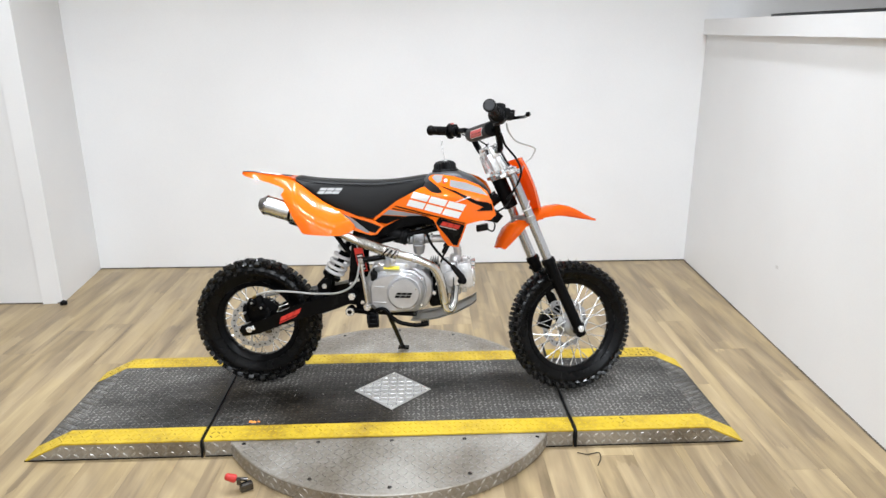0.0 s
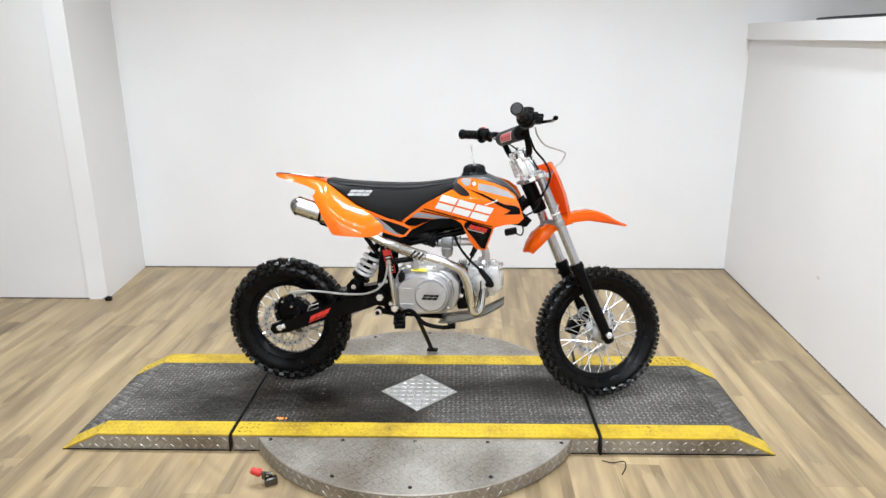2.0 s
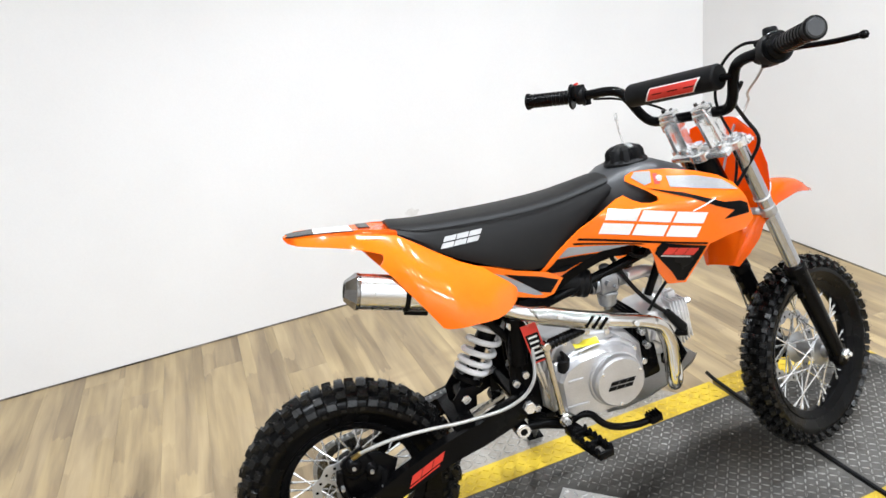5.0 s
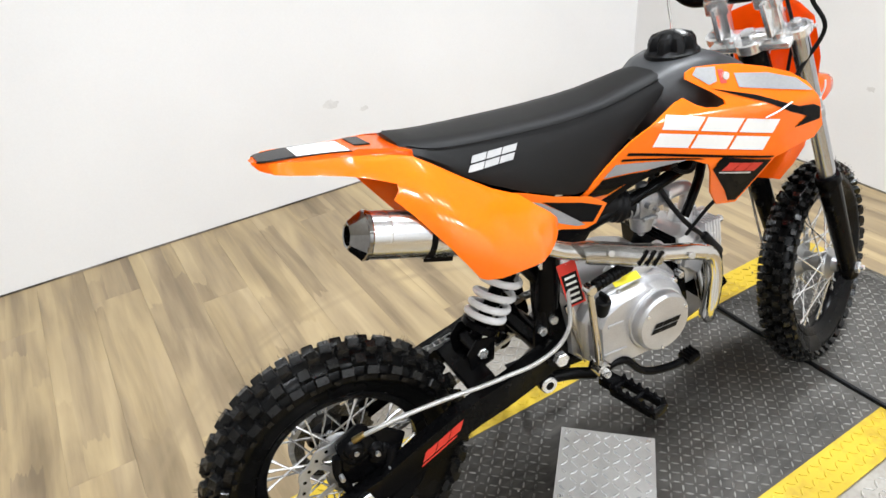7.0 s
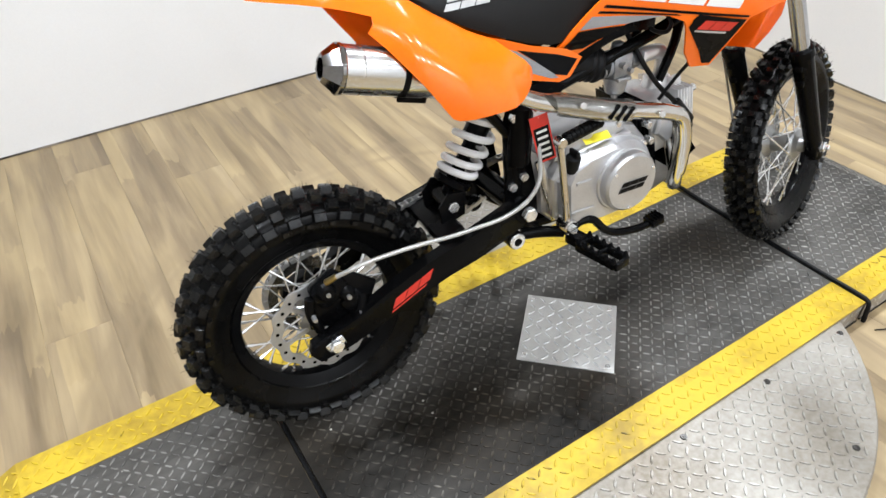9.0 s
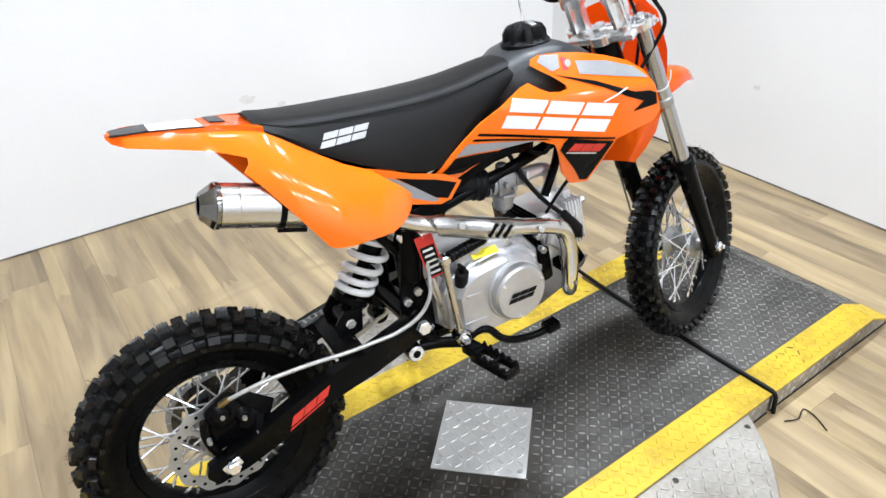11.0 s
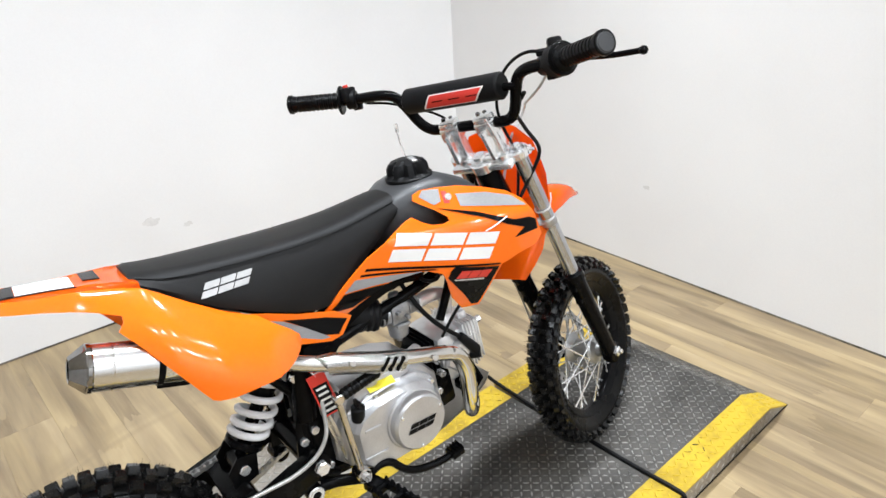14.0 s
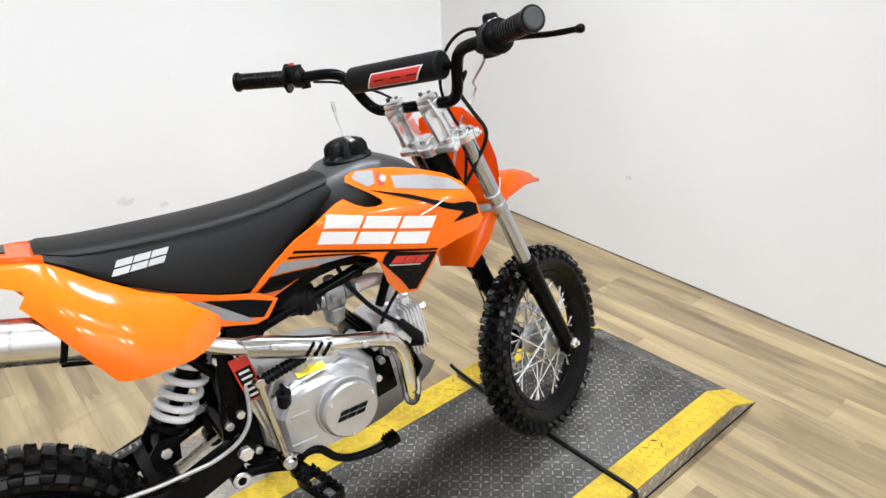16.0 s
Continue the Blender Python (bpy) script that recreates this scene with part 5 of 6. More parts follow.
box(bm, (0.660, -0.149, 0.291), (0.030, 0.030, 0.014), Matrix.Rotation(radians(-10), 3, "Y"), 0.003)
for k in range(4):
    box(bm, (0.650 + 0.007 * k, -0.149, 0.298 + 0.001 * k), (0.003, 0.026, 0.006))
mpart("brake_pedal", bm, BLACKSATIN, label="black rear brake pedal")
bm = B()
tube(bm, [(0.57, 0.115, 0.35), (0.62, 0.125, 0.335), (0.70, 0.130, 0.335), (0.72, 0.131, 0.34)], 0.007, 10, 4)
cyl(bm, (0.722, 0.130, 0.342), (0.722, 0.175, 0.342), 0.012, n=14, bevel=0.002)
mpart("shift_lever", bm, BLACKSATIN)
bm = B()
tube(bm, [(0.490, 0.075, 0.275), (0.502, 0.14, 0.205), (0.522, 0.24, 0.095), (0.530, 0.292, 0.038)], 0.009, 12, 3)
box(bm, (0.533, 0.297, 0.0375), (0.046, 0.034, 0.005), Matrix.Rotation(radians(6.3), 3, "X"), 0.002)
box(bm, (0.487, 0.068, 0.285), (0.035, 0.03, 0.035), None, 0.005)
mpart("side_stand", bm, BLACKSATIN, label="black side stand resting on the deck")
bm = B()
prism(bm, [(0.44, 0.312), (0.60, 0.300), (0.62, 0.285), (0.45, 0.290)], -0.05, 0.07, 0.004)
mpart("engine_cradle", bm, BLACKSATIN)

# seat
SEAT = [(0.181, 0.800, 0.793, 0.036, 0.048), (0.190, 0.8015, 0.784, 0.047, 0.058), (0.215, 0.797, 0.770, 0.053, 0.068), (0.25, 0.793, 0.746, 0.058, 0.078), (0.30, 0.790, 0.718, 0.062, 0.086), (0.36, 0.788, 0.691, 0.064, 0.090), (0.41, 0.787, 0.672, 0.065, 0.091), (0.45, 0.787, 0.661, 0.065, 0.090), (0.475, 0.788, 0.661, 0.064, 0.089), (0.505, 0.789, 0.679, 0.062, 0.085), (0.55, 0.793, 0.711, 0.058, 0.079), (0.60, 0.801, 0.745, 0.053, 0.071), (0.64, 0.808, 0.771, 0.049, 0.063), (0.668, 0.811, 0.790, 0.044, 0.054)]
bm = B()
sections = []
for x, zt, zl, wt, wb in SEAT:
    h = zt - zl
    half = [(0.0, zt), (wt * 0.5, zt - 0.0006), (wt * 0.82, zt - min(0.003, h * 0.15)), (wt, zt - min(0.011, h * 0.35)), (wt + (wb - wt) * 0.45, zt - max(0.4 * h, min(0.024, h * 0.5))), (wb, zl + 0.22 * h), (wb * 0.985, zl)]
    sections.append([(x, -y, z) for y, z in half] + [(x, y, z) for y, z in reversed(half[1:])])
loft(bm, rings_of(bm, sections))
seat = mpart("seat", bm, SEATVINYL, label="dark grey vinyl bench seat", smooth=50)


def seat_side(x, z):
    xs = [r[0] for r in SEAT]
    zt, zl, wt, wb = [float(np.interp(x, xs, [r[k] for r in SEAT])) for k in (1, 2, 3, 4)]
    h = zt - zl
    return -float(np.interp(zt - z, [0.011, max(0.4 * h, 0.024), 0.78 * h, h], [wt, wt + (wb - wt) * 0.45, wb, wb * 0.985]))


# thin black line laid along the crease between seat top and side
for s in (-1, 1):
    bm = B()
    tube(bm, [(x, s * (wt + 0.0012), zt - min(0.011, (zt - zl) * 0.35) + 0.0006) for x, zt, zl, wt, wb in SEAT[1:]], 0.0008, 6, 3)
    part("seam", bm, BLACKPLASTIC, seat)
slant_mark(seat, SEATMARK, 0.268, 0.745, 0.080, 0.020, 0.014, seat_side, 0.0022, label="pale slanted mark")

# orange bodywork
TAIL = [(-0.022, 0.8165, 0.814, 0.010, 0.016), (-0.016, 0.8170, 0.807, 0.021, 0.028), (-0.006, 0.8170, 0.8025, 0.030, 0.037), (0.03, 0.8155, 0.796, 0.035, 0.043), (0.08, 0.8100, 0.787, 0.037, 0.049), (0.112, 0.8060, 0.780, 0.041, 0.054), (0.120, 0.8072, 0.778, 0.044, 0.056), (0.165, 0.8005, 0.768, 0.059, 0.067), (0.190, 0.794, 0.762, 0.068, 0.075)]
TWIST = Matrix.Translation((0, -0.038, 0.811)) @ Matrix.Rotation(radians(-4.5), 4, "X") @ Matrix.Translation((0, 0.038, -0.811))
bm = B()
sections = []
for x, zt, zl, w, wl in TAIL:
    half = [(wl, zl), (w + 0.30 * (wl - w), zt - 0.30 * (zt - zl)), (w + 0.0015, zt - 0.0025), (w - 0.001, zt), (w * 0.8, zt - 0.0006)]
    sections.append([TWIST @ Vector((x, -y, z)) for y, z in half] + [TWIST @ Vector((x, 0, zt - 0.0006))] + [TWIST @ Vector((x, y, z)) for y, z in reversed(half)])
rings = rings_of(bm, sections)
loft(bm, rings, closed=False)
bmesh.ops.solidify(bm, geom=bm.faces[:], thickness=0.003)
fender = mpart("rear_fender", bm, ORANGE, label="orange plastic rear mudguard")
for x0, x1, near, material in ((-0.014, 0.036, 0.92, BLACKGLOSS), (0.037, 0.110, 0.92, WHITEDECAL), (0.124, 0.147, 0.30, BLACKGLOSS)):
    bm = B()
    sections = []
    for k in range(7):
        x = x0 + (x1 - x0) * k / 6
        zt = float(np.interp(x, [q[0] for q in TAIL], [q[1] for q in TAIL])) + 0.0014
        w = float(np.interp(x, [q[0] for q in TAIL], [q[3] for q in TAIL]))
        sections.append([TWIST @ Vector((x, y, z)) for y, z in ((-near * w, zt), (0.92 * w, zt), (0.92 * w, zt - 0.0025), (-near * w, zt - 0.0025))])
    loft(bm, rings_of(bm, sections))
    part("graphic", bm, material, fender)
# thin black line along each edge of the mudguard's flat top
for side in (-1, 1):
    bm = B()
    tube(bm, [TWIST @ Vector((x, side * (w - 0.0002), zt + 0.0002)) for x, zt, zl, w, wl in TAIL[1:6]], 0.0011, 6, 4)
    part("seam", bm, BLACKPLASTIC, fender)
bm = B()
shell(bm, [(0.098, 0.788), (0.215, 0.782), (0.222, 0.655), (0.192, 0.660), (0.128, 0.745)], lambda x, z: 0.030, 0.003, 0.03)
mpart("mudguard_web", bm, ORANGE, label="orange inner web under the rear mudguard")


def ramp_line(pts, x):
    return float(np.interp(x, [p[0] for p in pts], [p[1] for p in pts]))


PANEL = [(0.143, 0.742), (0.152, 0.753), (0.153, 0.762), (0.125, 0.7705), (0.095, 0.778), (0.060, 0.786), (0.020, 0.7950), (0.000, 0.7995), (-0.010, 0.8055), (0.000, 0.8130), (0.020, 0.8115), (0.060, 0.8055), (0.10, 0.8010), (0.13, 0.7985), (0.165, 0.794), (0.188, 0.788), (0.213, 0.772), (0.25, 0.746), (0.30, 0.714), (0.345, 0.692), (0.362, 0.677), (0.390, 0.655), (0.404, 0.640), (0.406, 0.628), (0.398, 0.618), (0.380, 0.609), (0.362, 0.606), (0.32, 0.608), (0.28, 0.611), (0.240, 0.614), (0.231, 0.618), (0.196, 0.672), (0.160, 0.722)]
PTOP = [(0.0, 0.815), (0.06, 0.806), (0.13, 0.7995), (0.165, 0.794), (0.188, 0.788), (0.213, 0.772), (0.25, 0.746), (0.30, 0.714), (0.345, 0.692), (0.404, 0.672)]
for s in (-1, 1):
    def panel_depth(x, z, s=s):
        t = min(1, max(0, (ramp_line(PTOP, x) - z) / 0.13))
        inner = float(np.interp(x, [-0.012, 0.0, 0.02, 0.06, 0.08, 0.13, 0.165, 0.19, 0.30, 0.42], [0.0275, 0.0345, 0.0375, 0.040, 0.0435, 0.050, 0.062, 0.0725, 0.094, 0.096]))
        outer = float(np.interp(x, [-0.012, 0.0, 0.02, 0.06, 0.10, 0.14, 0.20, 0.26, 0.34, 0.39, 0.406], [0.036, 0.055, 0.064, 0.070, 0.078, 0.112, 0.158, 0.176, 0.166, 0.130, 0.112]))
        return s * (inner + (outer - inner) * (1 - (1 - t) ** 2.6))
    bm = B()
    shell(bm, PANEL, panel_depth, 0.003, 0.013)
    mpart("side_panel", bm, ORANGE, label="glossy orange plastic side panel", smooth=50)


def shroud_depth(x, z):
    a = 0.090 + 0.082 * step3((x - 0.50) / 0.36)
    if z < 0.66:
        a -= (0.66 - z) * 0.45
    if z > 0.745:
        a -= (z - 0.745) * 0.62
    return a


SHROUD = [(0.452, 0.640), (0.470, 0.657), (0.488, 0.673), (0.556, 0.725), (0.640, 0.772), (0.655, 0.777), (0.670, 0.766), (0.685, 0.759), (0.703, 0.757), (0.716, 0.760), (0.716, 0.767), (0.700, 0.781), (0.682, 0.793), (0.668, 0.803), (0.672, 0.812), (0.688, 0.818), (0.72, 0.818), (0.757, 0.815), (0.80, 0.805), (0.843, 0.790), (0.872, 0.770), (0.890, 0.737), (0.905, 0.692), (0.888, 0.674), (0.844, 0.668), (0.806, 0.656), (0.776, 0.566), (0.740, 0.568), (0.716, 0.600), (0.698, 0.645), (0.688, 0.664), (0.66, 0.676), (0.632, 0.679), (0.59, 0.671), (0.555, 0.655), (0.50, 0.622), (0.477, 0.609), (0.455, 0.618)]
for s in (-1, 1):
    bm = B()
    line = SHROUD if s < 0 else [p for p in SHROUD if not (0.664 < p[0] < 0.79 and p[1] > 0.762)]
    shell(bm, line, lambda x, z: s * shroud_depth(x, z), 0.0035, 0.010 if s < 0 else 0.014)
    shroud = mpart("tank_shroud", bm, ORANGE, label="glossy orange plastic tank shroud with printed graphics", smooth=45)
    if s > 0:
        continue
    right = lambda x, z: -shroud_depth(x, z)  # noqa: E731

    def graphic(outline, material, label="", lift=0.0018):
        g = B()
        shell(g, outline, right, 0.0008, 0.008, lift)
        part("graphic", g, material, shroud, label, smooth=45)

    slant_mark(shroud, WHITEDECAL, 0.592, 0.7105, 0.190, 0.048, 0.026, right, 0.0026, drop=0.0120, label="large white slanted mark")
    graphic([(0.548, 0.7035), (0.66, 0.682), (0.80, 0.657), (0.80, 0.6605), (0.66, 0.6865), (0.552, 0.7075)], BLACKGLOSS)
    graphic([(0.538, 0.6955), (0.68, 0.6745), (0.672, 0.678), (0.541, 0.699)], BLACKGLOSS)
    graphic([(0.528, 0.692), (0.65, 0.678), (0.59, 0.6725), (0.505, 0.674)], SILVERDECAL, "silver wedge")
    graphic([(0.470, 0.645), (0.503, 0.672), (0.588, 0.670), (0.545, 0.652), (0.52, 0.640)], BLACKGLOSS, "black wedge")
    graphic([(0.698, 0.652), (0.702, 0.665), (0.711, 0.673), (0.799, 0.653), (0.789, 0.621), (0.772, 0.572), (0.757, 0.574), (0.740, 0.600), (0.714, 0.632)], BLACKGLOSS, "black badge panel")
    slant_mark(shroud, REDDECAL, 0.713, 0.647, 0.064, 0.015, 0.009, right, 0.0028, slit=False, drop=0.004, label="small red slanted mark")
    graphic([(0.711, 0.6425), (0.770, 0.6310), (0.770, 0.6345), (0.711, 0.6455)], PALEPRINT, "row of small pale print", 0.0028)
    graphic([(0.700, 0.786), (0.767, 0.768), (0.839, 0.7385), (0.874, 0.7345), (0.890, 0.727), (0.894, 0.706), (0.837, 0.703), (0.861, 0.7175), (0.822, 0.7330), (0.779, 0.7555)], BLACKGLOSS, "black arrow stripe")
    graphic([(0.745, 0.803), (0.80, 0.796), (0.850, 0.780), (0.876, 0.757), (0.83, 0.766), (0.745, 0.782)], PALESILVER, "silver stripe")
    graphic([(0.680, 0.808), (0.690, 0.818), (0.719, 0.816), (0.714, 0.795), (0.70, 0.791)], PALESILVER)
    graphic([(0.7215, 0.8110), (0.730, 0.8105), (0.729, 0.790), (0.7195, 0.791)], REDDECAL, "red recess round the bolt", 0.0012)
    g = B()
    y = right(0.730, 0.800)
    cyl(g, (0.730, y + 0.002, 0.800), (0.730, y - 0.004, 0.801), 0.007, n=14, bevel=0.001)
    part("bolt", g, POLISHED, shroud)
for s in (-1, 1):
    bm = B()
    trim = lambda x, z: s * (0.093 + 0.10 * max(0, 0.655 - z))  # noqa: E731
    shell(bm, [(0.335, 0.697), (0.360, 0.689), (0.412, 0.669), (0.455, 0.657), (0.480, 0.650), (0.509, 0.632), (0.485, 0.604), (0.463, 0.600), (0.440, 0.606), (0.395, 0.618), (0.385, 0.645), (0.36, 0.670)], trim, 0.003, 0.02)
    trim_ob = mpart("side_trim", bm, ORANGE)
    if s < 0:
        bm = B()
        shell(bm, [(0.385, 0.6675), (0.420, 0.657), (0.460, 0.646), (0.499, 0.631), (0.478, 0.608), (0.450, 0.616), (0.418, 0.643)], trim, 0.0008, 0.02, 0.0012)
        part("graphic", bm, BLACKGLOSS, trim_ob)
        bm = B()
        shell(bm, [(0.360, 0.676), (0.385, 0.6655), (0.419, 0.642), (0.452, 0.6165), (0.462, 0.608), (0.446, 0.610), (0.410, 0.626), (0.396, 0.645)], trim, 0.0008, 0.02, 0.0013)
        part("graphic", bm, SILVERDECAL, trim_ob)

# tank and cap
TANK = [(0.625, 0.790, 0.70, 0.045), (0.65, 0.806, 0.68, 0.062), (0.68, 0.820, 0.67, 0.076), (0.72, 0.828, 0.665, 0.086), (0.77, 0.826, 0.66, 0.088), (0.82, 0.806, 0.66, 0.080), (0.86, 0.778, 0.665, 0.066), (0.885, 0.750, 0.68, 0.050)]
bm = B()
sections = []
for x, zt, zl, w in TANK:
    half = [(0, zt), (w * 0.5, zt - 0.001), (w * 0.8, zt - 0.007), (w * 0.97, zt - 0.028), (w, (zt + zl) / 2), (w * 0.8, zl), (0, zl - 0.002)]
    sections.append([(x, -y, z) for y, z in half] + [(x, y, z) for y, z in reversed(half[1:-1])])
loft(bm, rings_of(bm, sections))
mpart("fuel_tank", bm, TANKGREY, label="dark grey plastic fuel tank", smooth=60)
CAP = Matrix.Translation((0.722, 0, 0.824)) @ pose(0, 0, 0, 0, -4, 0)
bm = B()
n = 72
prof = [(0.047, -0.004), (0.047, 0.004), (0.0435, 0.006), (0.042, 0.010), (0.041, 0.022), (0.035, 0.031), (0.021, 0.036), (0, 0.0365)]
rings = []
for i, (r, h) in enumerate(prof[:-1]):
    ring = []
    for k in range(n):
        a = 2 * math.pi * k / n
        f = 0.24 * max(0, math.cos(8 * a)) ** 0.7 if 2 < i < 6 else 0
        ring.append(bm.verts.new(CAP @ Vector((r * (1 - f) * math.cos(a), r * (1 - f) * math.sin(a), h))))
    rings.append(ring)
loft(bm, rings)
cap = mpart("fuel_cap", bm, BLACKPLASTIC, label="ribbed black fuel filler cap")
bm = B()
box(bm, CAP @ Vector((0.004, -0.018, 0.036)), (0.012, 0.022, 0.005), Matrix.Rotation(radians(16), 3, "X"), 0.0015)
part("cap_tab", bm, DARKALU, cap)
bm = B()
tube(bm, [CAP @ Vector(p) for p in ((0, 0, 0.029), (-0.001, 0.0, 0.05), (-0.004, 0.002, 0.075), (-0.006, 0.002, 0.098))], 0.0022, 8, 4)
cyl(bm, CAP @ Vector((-0.006, 0.002, 0.090)), CAP @ Vector((-0.006, 0.002, 0.106)), 0.0035, n=8)
part("vent_tube", bm, CLEAR, cap, "clear plastic breather tube")

# fork, clamps and bars
F_TOP, F_LOW, F_LEG, F_AXLE = Vector((0.931, 0, 0.832)), Vector((1.009, 0, 0.652)), Vector((1.078, 0, 0.497)), Vector((1.206, 0, 0.232))
fd = (F_TOP - F_AXLE).normalized()
for s in (-1, 1):
    side = Vector((0, s * 0.073, 0))
    bm = B()
    cyl(bm, F_LEG + side - fd * 0.05, F_TOP + side, 0.0165, n=24, bevel=0.002)
    tube_ob = mpart("fork_tube", bm, FORKALU, label="bright upper fork tube", steer=True)
    bm = B()
    cyl(bm, F_TOP + side, F_TOP + side + fd * 0.006, 0.0105, n=6, bevel=0.001)
    part("fork_cap", bm, POLISHED, tube_ob)
    bm = B()
    foot = FRONT_HUB + side - fd * 0.032
    cyl(bm, foot, F_LEG + side, 0.0185, 0.0225, n=24, bevel=0.004)
    cyl(bm, F_LEG + side - fd * 0.010, F_LEG + side + fd * 0.012, 0.0255, 0.024, n=24, bevel=0.003)
    box(bm, FRONT_HUB + side, (0.036, 0.030, 0.044), None, 0.006)
    for h in (0.03, 0.07):
        box(bm, F_LEG + side - fd * h + Vector((-0.018, 0, -0.006)), (0.018, 0.016, 0.014), None, 0.003)
    leg = mpart("fork_leg", bm, BLACKSATIN, label="black lower fork leg", steer=True)
    bm = B()
    cyl(bm, FRONT_HUB + Vector((0, s * 0.050, 0)), FRONT_HUB + Vector((0, s * 0.092, 0)), 0.0075, n=14)
    cyl(bm, FRONT_HUB + Vector((0, s * 0.089, 0)), FRONT_HUB + Vector((0, s * 0.099, 0)), 0.0125, n=6, bevel=0.001)
    cyl(bm, FRONT_HUB + Vector((0, s * 0.099, 0)), FRONT_HUB + Vector((0, s * 0.108, 0)), 0.006, n=10, bevel=0.001)
    part("axle_nut", bm, POLISHED, leg, "bright axle nut")
tilt = Matrix.Rotation(radians(-CASTER), 3, "Y")


def clamp(name, centre, thick, collar, label, material):
    bm = B()
    c = Vector(centre)
    back = AXIS_AT + AXIS_DIR * (c - AXIS_AT).dot(AXIS_DIR)
    for s in (-1, 1):
        p = c + Vector((0, s * 0.073, 0))
        cyl(bm, p - fd * thick / 2, p + fd * thick / 2, collar, n=24, bevel=0.003)
        mid = (p + back) / 2
        d = p - back
        box(bm, mid, (0.034, d.length, thick * 0.85), Matrix.Rotation(math.atan2(d.x, d.y) * -1, 3, "Z") @ tilt, 0.004)
        if collar > 0.02:
            box(bm, p + Vector((0.024, s * 0.010, 0)), (0.018, 0.012, thick * 0.8), tilt, 0.002)
            cyl(bm, p + Vector((0.026, s * 0.002, 0)), p + Vector((0.026, s * 0.022, 0)), 0.004, n=8)
    cyl(bm, back - AXIS_DIR * thick * 0.6, back + AXIS_DIR * thick * 0.6, 0.027, n=24, bevel=0.003)
    ob = mpart(name, bm, material, label=label, steer=True)
    return ob, back


top_clamp, top_back = clamp("top_clamp", F_TOP - fd * 0.014, 0.020, 0.0235, "polished aluminium top fork clamp", POLISHED)
clamp("lower_clamp", F_LOW, 0.022, 0.0185, "dull aluminium lower fork clamp", DARKALU)
bm = B()
cyl(bm, top_back + AXIS_DIR * 0.012, top_back + AXIS_DIR * 0.026, 0.015, n=6, bevel=0.002)
part("stem_nut", bm, POLISHED, top_clamp)
bm = B()
box(bm, top_back + Vector((0.014, 0, 0.004)), (0.062, 0.150, 0.014), tilt, 0.005)
part("bridge_plate", bm, POLISHED, top_clamp)
BAR_Z, BAR_X = 0.886, 0.888
for s in (-1, 1):
    bm = B()
    foot, head_p = Vector((0.915, s * 0.048, 0.822)), Vector((BAR_X, s * 0.045, BAR_Z - 0.004))
    rd = (head_p - foot).normalized()
    q = along(foot, head_p)
    for off in (-0.016, 0.016):
        box(bm, (foot + head_p) / 2 + Vector((off, 0, 0)), (0.010, 0.032, (head_p - foot).length), q, 0.002)
    box(bm, (foot + head_p) / 2, (0.026, 0.012, (head_p - foot).length), q, 0.002)
    box(bm, head_p + rd * 0.004, (0.044, 0.034, 0.032), q, 0.005)
    box(bm, head_p + rd * 0.024, (0.038, 0.032, 0.016), q, 0.005)
    cyl(bm, foot - rd * 0.012, foot + rd * 0.004, 0.016, n=18, bevel=0.002)
    riser = mpart("bar_riser", bm, POLISHED, label="polished aluminium handlebar riser", steer=True)
    for off in (-0.013, 0.013):
        bm = B()
        p = head_p + rd * 0.031 + Vector((off, 0, 0.002))
        cyl(bm, p, p + rd * 0.006, 0.0042, n=8)
        part("bolt", bm, DARKSTEEL, riser)
bm = B()
half_bar = [(BAR_X, 0.0, BAR_Z), (BAR_X, 0.074, BAR_Z), (BAR_X - 0.002, 0.101, BAR_Z + 0.004), (BAR_X - 0.010, 0.120, BAR_Z + 0.022), (BAR_X - 0.025, 0.139, BAR_Z + 0.062), (BAR_X - 0.033, 0.154, BAR_Z + 0.083), (BAR_X - 0.044, 0.184, BAR_Z + 0.093), (BAR_X - 0.060, 0.250, BAR_Z + 0.096), (BAR_X - 0.096, 0.310, BAR_Z + 0.103), (BAR_X - 0.130, 0.366, BAR_Z + 0.110)]
tube(bm, [(x, -y, z) for x, y, z in reversed(half_bar[1:])] + half_bar, 0.0112, 14, 4)
cross = Vector((BAR_X - 0.033, 0, BAR_Z + 0.066))
cyl(bm, cross + Vector((0, -0.145, 0)), cross + Vector((0, 0.145, 0)), 0.0075, n=12)
bars = mpart("handlebar", bm, BLACKSATIN, label="black braced handlebar", steer=True)
bar_mid = Vector((BAR_X, 0, BAR_Z))
bars.matrix_basis = STEER @ Matrix.Translation(bar_mid) @ pose(0, 0, 0.007, 1.0, 0, 0) @ Matrix.Translation(-bar_mid)
PADC = cross + Vector((-0.004, 0, 0.004))
bm = B()
cyl(bm, PADC + Vector((0, -0.118, 0)), PADC + Vector((0, 0.118, 0)), 0.0265, n=28, bevel=0.004)
pad = part("bar_pad", bm, BLACKPLASTIC, bars, "black foam handlebar pad")


